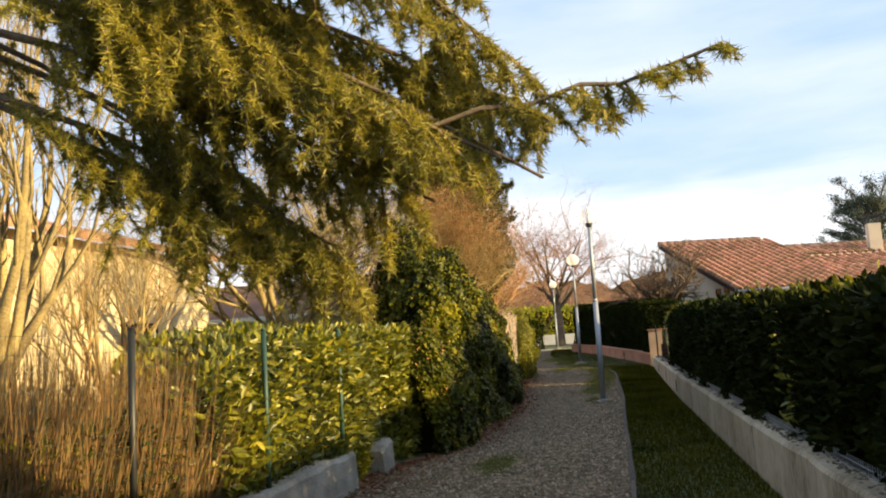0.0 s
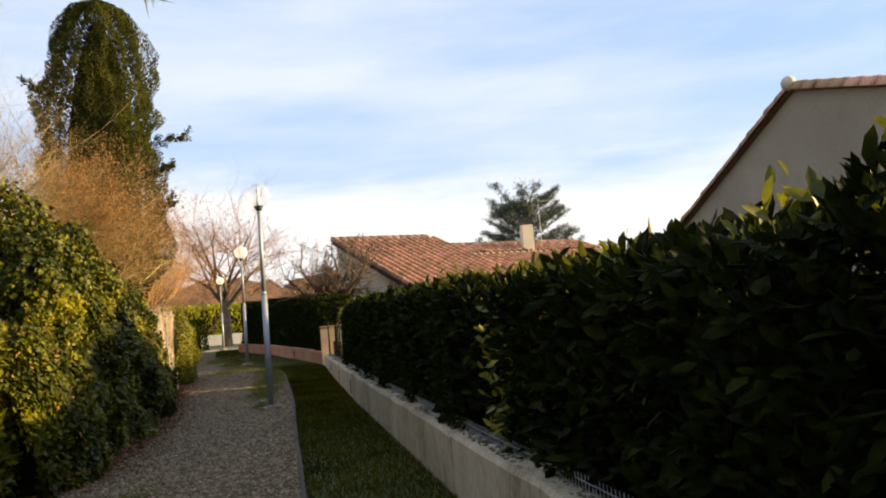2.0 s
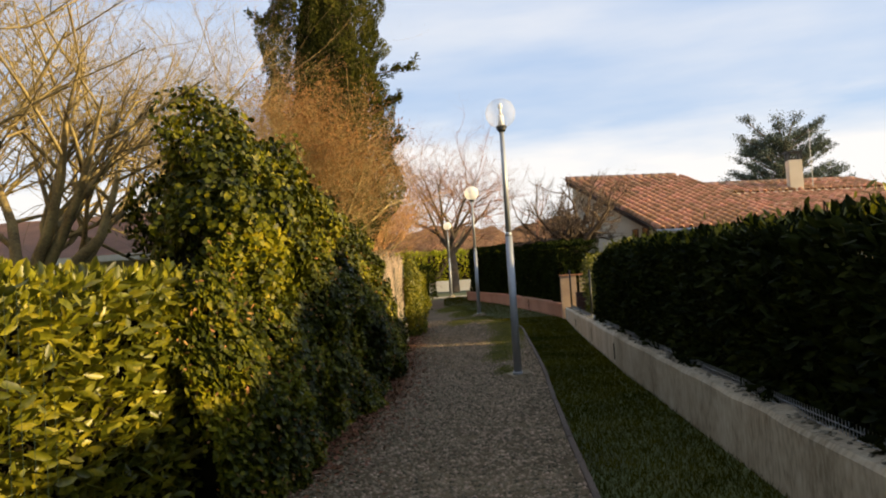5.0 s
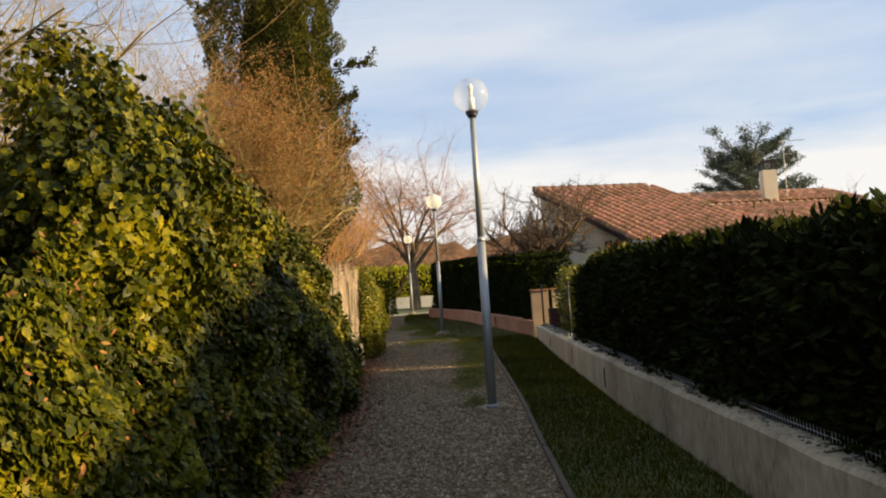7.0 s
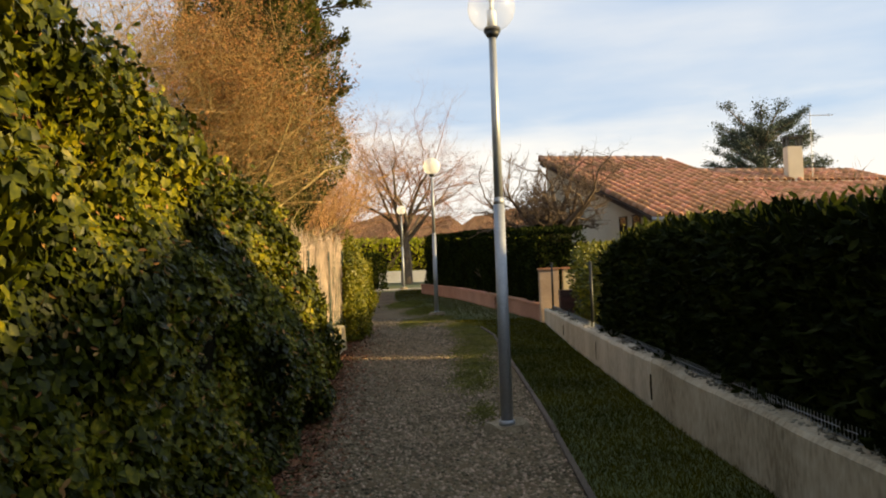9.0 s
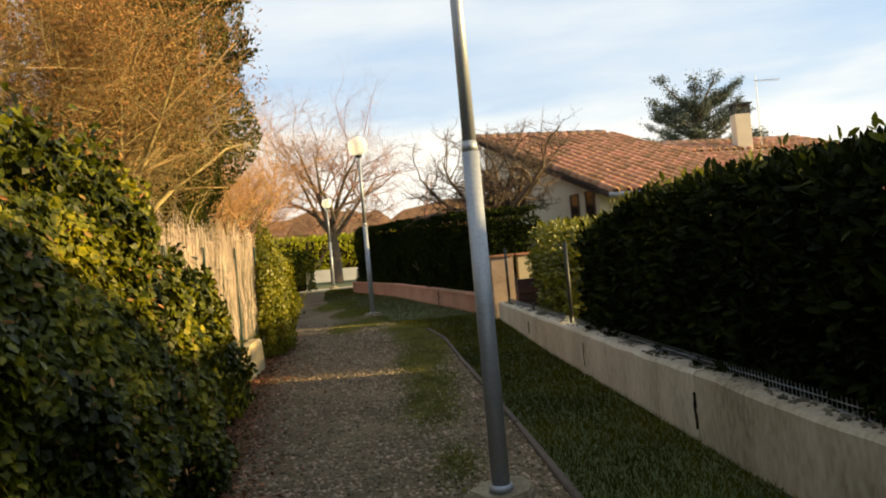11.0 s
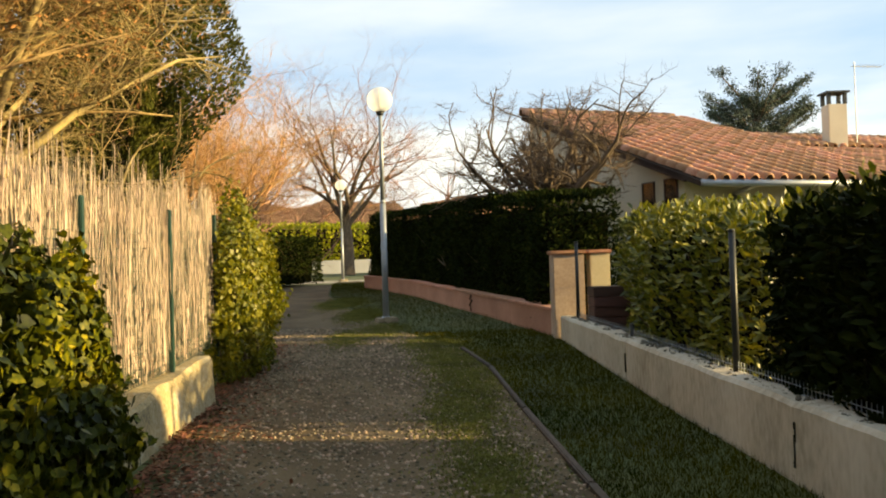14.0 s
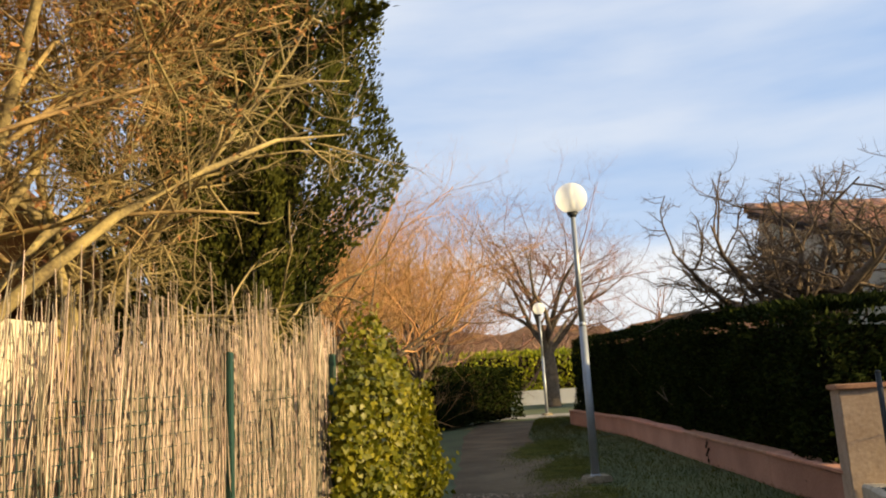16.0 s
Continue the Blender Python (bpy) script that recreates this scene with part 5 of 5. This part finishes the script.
def gable_house():
    """The neighbouring house whose gable stands over the hedge."""
    root = thing("gable_house", (12, 15, 0), "pale rendered house with tiled verge over the hedge", "house")
    peak, north, south = Vector((8.5, 14.14, 4.92)), Vector((8.5, 21.9, 1.90)), Vector((8.5, 6.3, 2.8))
    back = Vector((7.5, 0, 0))
    bm = bmesh.new()
    prism(bm, [peak, north, Vector((8.5, 21.9, -0.05)), Vector((8.5, 6.3, -0.05)), south], back)
    part("wall", bm, M_TAN, root)
    for end in (north, south):
        d = (end - peak).normalized()
        n = Vector((1, 0, 0)).cross(d)
        n = n if n.z > 0 else -n
        out = Vector((-0.14, 0, 0))
        bm = bmesh.new()
        prism(bm, [peak + out * 0.6 + n * 0.004, end + out * 0.6 + d * 0.3 + n * 0.004, end + out * 0.6 + d * 0.3 + n * 0.045, peak + out * 0.6 + n * 0.045], back - out * 0.6)
        part("roof", bm, M_DARKTILE, root, "terracotta roof slope")
        m = Matrix((d.cross(n), -d, n)).transposed()
        for i in range(int((end - peak).length / 0.36)):
            for k in range(2):
                ob = put("verge_tile", TILE, None, root)
                ob.matrix_world = Matrix.Translation(peak + Vector((-0.05 + 0.3 * k, 0, 0)) + d * (0.36 * i) + n * 0.03) @ m.to_4x4() @ Matrix.Rotation(rng.normal(0, 0.03), 4, "Z")
    bm = bmesh.new()
    bmesh.ops.create_uvsphere(bm, u_segments=16, v_segments=10, radius=0.13, matrix=Matrix.Translation(peak + Vector((-0.1, 0, 0.13))))
    part("finial", bm, M_CREAM, root, "round pale ridge end", smooth=True)


gable_house()


def ochre_house():
    root = thing("ochre_house", (-12, 14, 0), "sunlit ochre rendered house behind bare shrubs", "house")
    bm = bmesh.new()
    box(bm, -20, -9.2, 7.0, 15.8, -0.05, 3.7, 0.02)
    part("wall", bm, M_YELLOW, root)
    bm = bmesh.new()
    prism(bm, [Vector((-20.4, 6.6, 3.62)), Vector((-14.6, 6.6, 5.2)), Vector((-8.8, 6.6, 3.62)), Vector((-8.8, 6.6, 3.76)), Vector((-14.6, 6.6, 5.34)), Vector((-20.4, 6.6, 3.76))], Vector((0, 9.6, 0)))
    part("roof", bm, M_TILES, root, "terracotta roof")
    for y, z, w, h in ((9.0, 1.6, 1.1, 1.3), (13.2, 1.6, 1.1, 1.3)):
        house_window(root, Vector((-9.19, y, z)), Vector((1, 0, 0)), w, h)


ochre_house()


def garage():
    root = thing("garage", (-11, 26, rise(26)), "low garage with a plain brown tiled roof", "house")
    g = 0.1
    bm = bmesh.new()
    box(bm, -15.5, -8.0, 24.6, 30.0, g - 0.1, 2.80, 0.02)
    part("wall", bm, M_CREAM, root)
    fall = Vector((0, -1, 0))
    bm = bmesh.new()
    prism(bm, [Vector((-15.9, 24.1, 2.72)), Vector((-15.9, 27.3, 4.05)), Vector((-15.9, 30.5, 2.72)), Vector((-15.9, 30.5, 2.82)), Vector((-15.9, 27.3, 4.17)), Vector((-15.9, 24.1, 2.82))], Vector((8.3, 0, 0)))
    part("roof", bm, M_DARKTILE, root, "brown tiled roof")
    bm = bmesh.new()
    box(bm, -15.9, -7.6, 24.02, 24.1, 2.65, 2.81, 0.01)
    part("fascia", bm, M_CREAM, root, "cream fascia board")


garage()


def car():
    root = thing("car", (11.6, 30.5, rise(30)), "white car parked beyond the hedge", "car")
    g = rise(30)
    m = Matrix.Translation((11.6, 30.5, g)) @ Matrix.Rotation(radians(20), 4, "Z")
    bm = bmesh.new()
    prism(bm, [m @ Vector(q) for q in ((-2.0, -0.85, 0.3), (-2.05, -0.85, 0.75), (-1.3, -0.85, 0.92), (-0.6, -0.78, 1.42), (0.9, -0.78, 1.45), (1.6, -0.82, 0.98), (2.0, -0.85, 0.9), (2.05, -0.85, 0.3))], (m.to_3x3() @ Vector((0, 1.68, 0))))
    bmesh.ops.bevel(bm, geom=list(bm.edges), offset=0.07, segments=3, affect="EDGES")
    part("body", bm, M_CARPAINT, root, smooth=True)
    bm = bmesh.new()
    prism(bm, [m @ Vector(q) for q in ((-1.12, -0.86, 0.95), (-0.58, -0.80, 1.34), (0.86, -0.80, 1.36), (1.42, -0.86, 0.98))], (m.to_3x3() @ Vector((0, 1.70, 0))))
    part("windows", bm, M_PANE, root, "dark side glass")
    for x in (-1.3, 1.3):
        for y in (-0.86, 0.66):
            bm = bmesh.new()
            tube(bm, m @ Vector((x, y, 0.31)), m @ Vector((x, y + 0.2, 0.31)), 0.31, 0.31, 20)
            w = part("wheel", bm, M_DARKMETAL, root)
            bm = bmesh.new()
            tube(bm, m @ Vector((x, y - 0.01, 0.31)), m @ Vector((x, y + 0.21, 0.31)), 0.19, 0.19, 16)
            part("rim", bm, M_STEEL, w)


car()


def white_wall():
    root = thing("far_wall", (-4, 70, rise(70)), "low white wall at the far field's edge", "wall", kind="structure")
    bm = bmesh.new()
    box(bm, -9, 8, 70, 70.3, rise(70) - 0.1, rise(70) + 0.85, 0.02)
    part("wall_section", bm, M_WHITEWALL, root)


white_wall()


# ---- cedar over the start of the path ----
def needle_tufts(name, spots, ways, size, count, material, parent):
    """Rosettes of needles along the twigs."""
    at = np.repeat(spots, count, 0) + rng.normal(0, 0.006, (len(spots) * count, 3))
    way = np.repeat(ways, count, 0)
    n = len(at)
    d = unit(way * 0.5 + rand_dirs(n) * 0.9)
    s = rng.uniform(size * 0.7, size * 1.2, n)
    return tagged(put(name, scatter(name, BLADE, BLADE_F, at, d, rand_dirs(n), np.stack([s, s * 0 + 0.0042 * size / 0.035, s], -1)), material, parent), kind="stuff")


def in_way(p):
    """Head room over the walker, where no twig hangs."""
    a, b = p.y - 1.54, p.y - 3.08
    return (a > 0 and p.x > -0.02 - 0.45 * a and p.z < 1.46 + 0.42 * a) or (b > 0 and p.x > -0.3 - 0.66 * b and p.z < 1.5 + 0.46 * b)


def cedar():
    base = Vector((-5.4, 1.6, 0))
    root = thing("cedar", base, "large cedar with drooping sunlit yellow-green boughs over the path", "tree")
    w = Wood(17)
    w.limb([base + Vector((0, 0, z)) + Vector((0.1 * math.sin(z), 0, 0)) for z in (-0.1, 1.5, 3, 4.5, 6, 8, 10, 12)], 0.38, 0.1, 12)
    put("trunk", w.mesh("trunk"), M_BARK, root)
    boughs, twigs = Wood(19), Wood(21)
    r = boughs.r
    spots, ways = [], []
    ends = CEDAR_BOUGHS
    for z0, end, sag in ends:
        a, b = (base + Vector((0, 0, z0)) if z0 > 2.5 else Vector((-1.3, 3.0, z0))), Vector(end)
        pts = []
        for i in range(9):
            u = i / 8
            pts.append(a.lerp(b, u) + Vector((r.gauss(0, 0.05), r.gauss(0, 0.05), sag * 4 * u * (1 - u) + r.gauss(0, 0.03))))
        boughs.limb(pts, 0.04 if z0 > 2.5 else 0.015, 0.008, 6)
        bare = 0.38 if z0 < 2.5 or z0 > 5.5 else 0.56
        for k in range(46):
            u = bare + (1 - bare) * (k + r.random()) / 46
            i = min(int(u * 8), 7)
            p = pts[i].lerp(pts[i + 1], u * 8 - i)
            d = (pts[i + 1] - pts[i]).normalized()
            side = Vector((-d.y, d.x, 0)) * r.choice((-1, 1))
            if z0 < 2.5 and k % 2:
                continue
            ln = ((0.95 - 0.75 * u) * r.uniform(0.6, 1.3) + 0.16) * (1.0 if z0 > 2.5 else 0.36)
            q, way = [p], (d * 0.6 + side * 0.7 + Vector((0, 0, -0.25 - 0.3 * r.random()))).normalized()
            for _ in range(6):
                way = (way + Vector((r.gauss(0, 0.12), r.gauss(0, 0.12), -0.10 + r.gauss(0, 0.08)))).normalized()
                q.append(q[-1] + way * (ln / 6))
            if any(in_way(v) for v in q) or (z0 < 5.5 and q[-1].x < -2.4 and q[-1].z < 3.05):
                continue
            twigs.limb(q, 0.009, 0.003, 3)
            m = int(ln / 0.028)
            for j in range(m):
                v = (j + r.random()) / m * 6
                ii = min(int(v), 5)
                spots.append(tuple(q[ii].lerp(q[ii + 1], v - ii)))
                ways.append(tuple(way))
            for _ in range(3):
                v = r.uniform(1, 5.5)
                ii = int(v)
                s0 = q[ii].lerp(q[ii + 1], v - ii)
                w2 = (way + Vector((r.gauss(0, 0.5), r.gauss(0, 0.5), -0.5))).normalized()
                l2 = ln * 0.45
                e = s0 + w2 * l2
                if in_way(e):
                    continue
                twigs.limb([s0, s0.lerp(e, 0.5), e], 0.004, 0.002, 3)
                for j in range(int(l2 / 0.03)):
                    spots.append(tuple(s0.lerp(e, r.random())))
                    ways.append(tuple(w2))
    tagged(put("bough_growth", boughs.mesh("bough_growth"), M_BARK, root, "dark boughs"), kind="stuff")
    tagged(put("twig_growth", twigs.mesh("twig_growth"), M_BARK, root), kind="stuff")
    needle_tufts("needles", np.array(spots), np.array(ways), 0.06, 13, M_CEDAR, root)


CEDAR_BOUGHS = [
    (2.45, (0.50, 3.4, 2.86), -0.03),
    (3.7, (-0.32, 3.4, 2.34), 0.45),
    (3.5, (-0.55, 3.2, 2.40), 0.40),
    (3.9, (-0.45, 3.5, 2.70), 0.40),
    (4.2, (-0.40, 3.3, 2.95), 0.40),
    (3.4, (-0.90, 3.5, 2.25), 0.40),
    (3.3, (-1.35, 3.4, 2.05), 0.35),
    (4.4, (-1.50, 3.5, 2.00), -0.10),
    (3.8, (-1.10, 3.6, 2.60), 0.35),
    (4.2, (-1.00, 3.5, 2.95), 0.35),
    (3.6, (-1.90, 3.7, 2.45), 0.35),
    (4.0, (-2.50, 3.9, 2.70), 0.30),
    (4.6, (-0.70, 3.2, 3.30), 0.35),
    (4.7, (-1.60, 3.7, 3.30), 0.35),
    (5.0, (-2.50, 3.9, 3.60), 0.35),
    (6.5, (-8.5, 4.0, 5.5), 0.3),
    (6.0, (-7.5, -1.5, 5.0), 0.3),
    (8.0, (-3.0, 2.5, 7.4), 0.3),
]
cedar()


def far_cedar(x, y, top):
    g = rise(y)
    root = thing("cedar", (x, y, g), "flat-topped grey-green cedar behind the tiled house", "tree")
    w = Wood(5)
    w.limb([Vector((x, y, z)) for z in (g - 0.1, 3, 6, 9, top - 1)], 0.4, 0.12, 8)
    ps = []
    for k in range(64):
        a = k * 2.4 + rng.uniform(-0.5, 0.5)
        z = top * (0.42 + 0.5 * (k + 0.5) / 64)
        ln = 4.3 * rng.uniform(0.75, 1.1) * (1.15 - 0.5 * (z / top))
        b = Vector((x + math.cos(a) * ln, y + math.sin(a) * ln, z + ln * rng.uniform(0.22, 0.5)))
        s = Vector((x, y, z - 0.3))
        w.limb([s, s.lerp(b, 0.5) + Vector((0, 0, -0.1)), b], 0.09, 0.02, 4)
        side = Vector((-math.sin(a), math.cos(a), 0))
        for j in range(24):
            u = rng.uniform(0.3, 1.0)
            q = s.lerp(b, u) + Vector((0, 0, -0.1 * (1 - u)))
            e = q + (side * rng.choice((-1, 1)) * 0.6 + (b - s).normalized() * 0.7 + Vector((0, 0, 0.1))) * rng.uniform(0.4, 1.0) * (1.25 - 0.5 * u)
            for v in rng.uniform(0, 1, 42):
                o = q.lerp(e, v)
                ps.append((o.x + rng.normal(0, 0.12), o.y + rng.normal(0, 0.12), o.z + rng.normal(0, 0.12)))
    put("trunk", w.mesh("trunk"), M_BARK, root)
    p = np.array(ps)
    n = len(p)
    tagged(put("needles", scatter("needles", SPRAY, SPRAY_F, p, rand_dirs(n) + (0, 0, 0.5), rand_dirs(n), rng.uniform(0.06, 0.15, n)), M_FARCEDAR, root), kind="stuff")


far_cedar(16.9, 62.0, 10.8)


# ---- weeds behind the left fence ----
def weeds():
    n = 30000
    y = rng.uniform(-1.0, 6.0, n)
    x = -3.25 - rng.gamma(1.4, 0.75, n)
    p = np.stack([x, y, rises(y)], -1)
    h = rng.uniform(0.6, 1.9, n) * np.where(y > 5.2, 0.7, 1.0)
    lean = rng.normal(0, 0.16, (n, 3)) * (1, 1, 0) + (0, 0, 1)
    return scatter("dry_weeds", BLADE, BLADE_F, p, lean, rand_dirs(n), np.stack([h, h * 0 + 0.014, h], -1))


tagged(put("dry_weeds", weeds(), M_DRYGRASS), "tall dry straw-coloured weeds behind the wire fence", "weeds", kind="stuff")


# ---- distant woods ----
def far_woods():
    w = Wood(99)
    for k in range(150):
        x = w.r.uniform(-90, 70)
        y = w.r.uniform(100, 135)
        w.grow(Vector((x, y, rise(y) - 0.2)), Vector((w.r.gauss(0, 0.1), 0, 1)), w.r.uniform(5, 8.5), 0.2, 2, 6, 0.55, 0.1, 0.15, 0.6, n=4)
    me = w.mesh("far_woods")
    tagged(put("far_woods", me, M_REDTWIG), "distant reddish-brown leafless woods", "woods", kind="stuff")
    bm = bmesh.new()
    xs = np.arange(-160, 140, 2.0)
    lo = [bm.verts.new((x, 138 + 3 * math.sin(x * 0.05), 0.5)) for x in xs]
    hi = [bm.verts.new((x, 139 + 3 * math.sin(x * 0.05), 10.6 + 1.6 * noise.noise((x * 0.12, 0, 0)) + 1.4 * noise.noise((x * 0.6, 3, 0)))) for x in xs]
    bk = [bm.verts.new((x, 146, 0.5)) for x in xs]
    for i in range(len(xs) - 1):
        bm.faces.new((lo[i], lo[i + 1], hi[i + 1], hi[i]))
        bm.faces.new((hi[i], hi[i + 1], bk[i + 1], bk[i]))
    tagged(part("backdrop", bm, M_REDTWIG), "hazy brown wooded skyline", "backdrop", kind="structure")


far_woods()
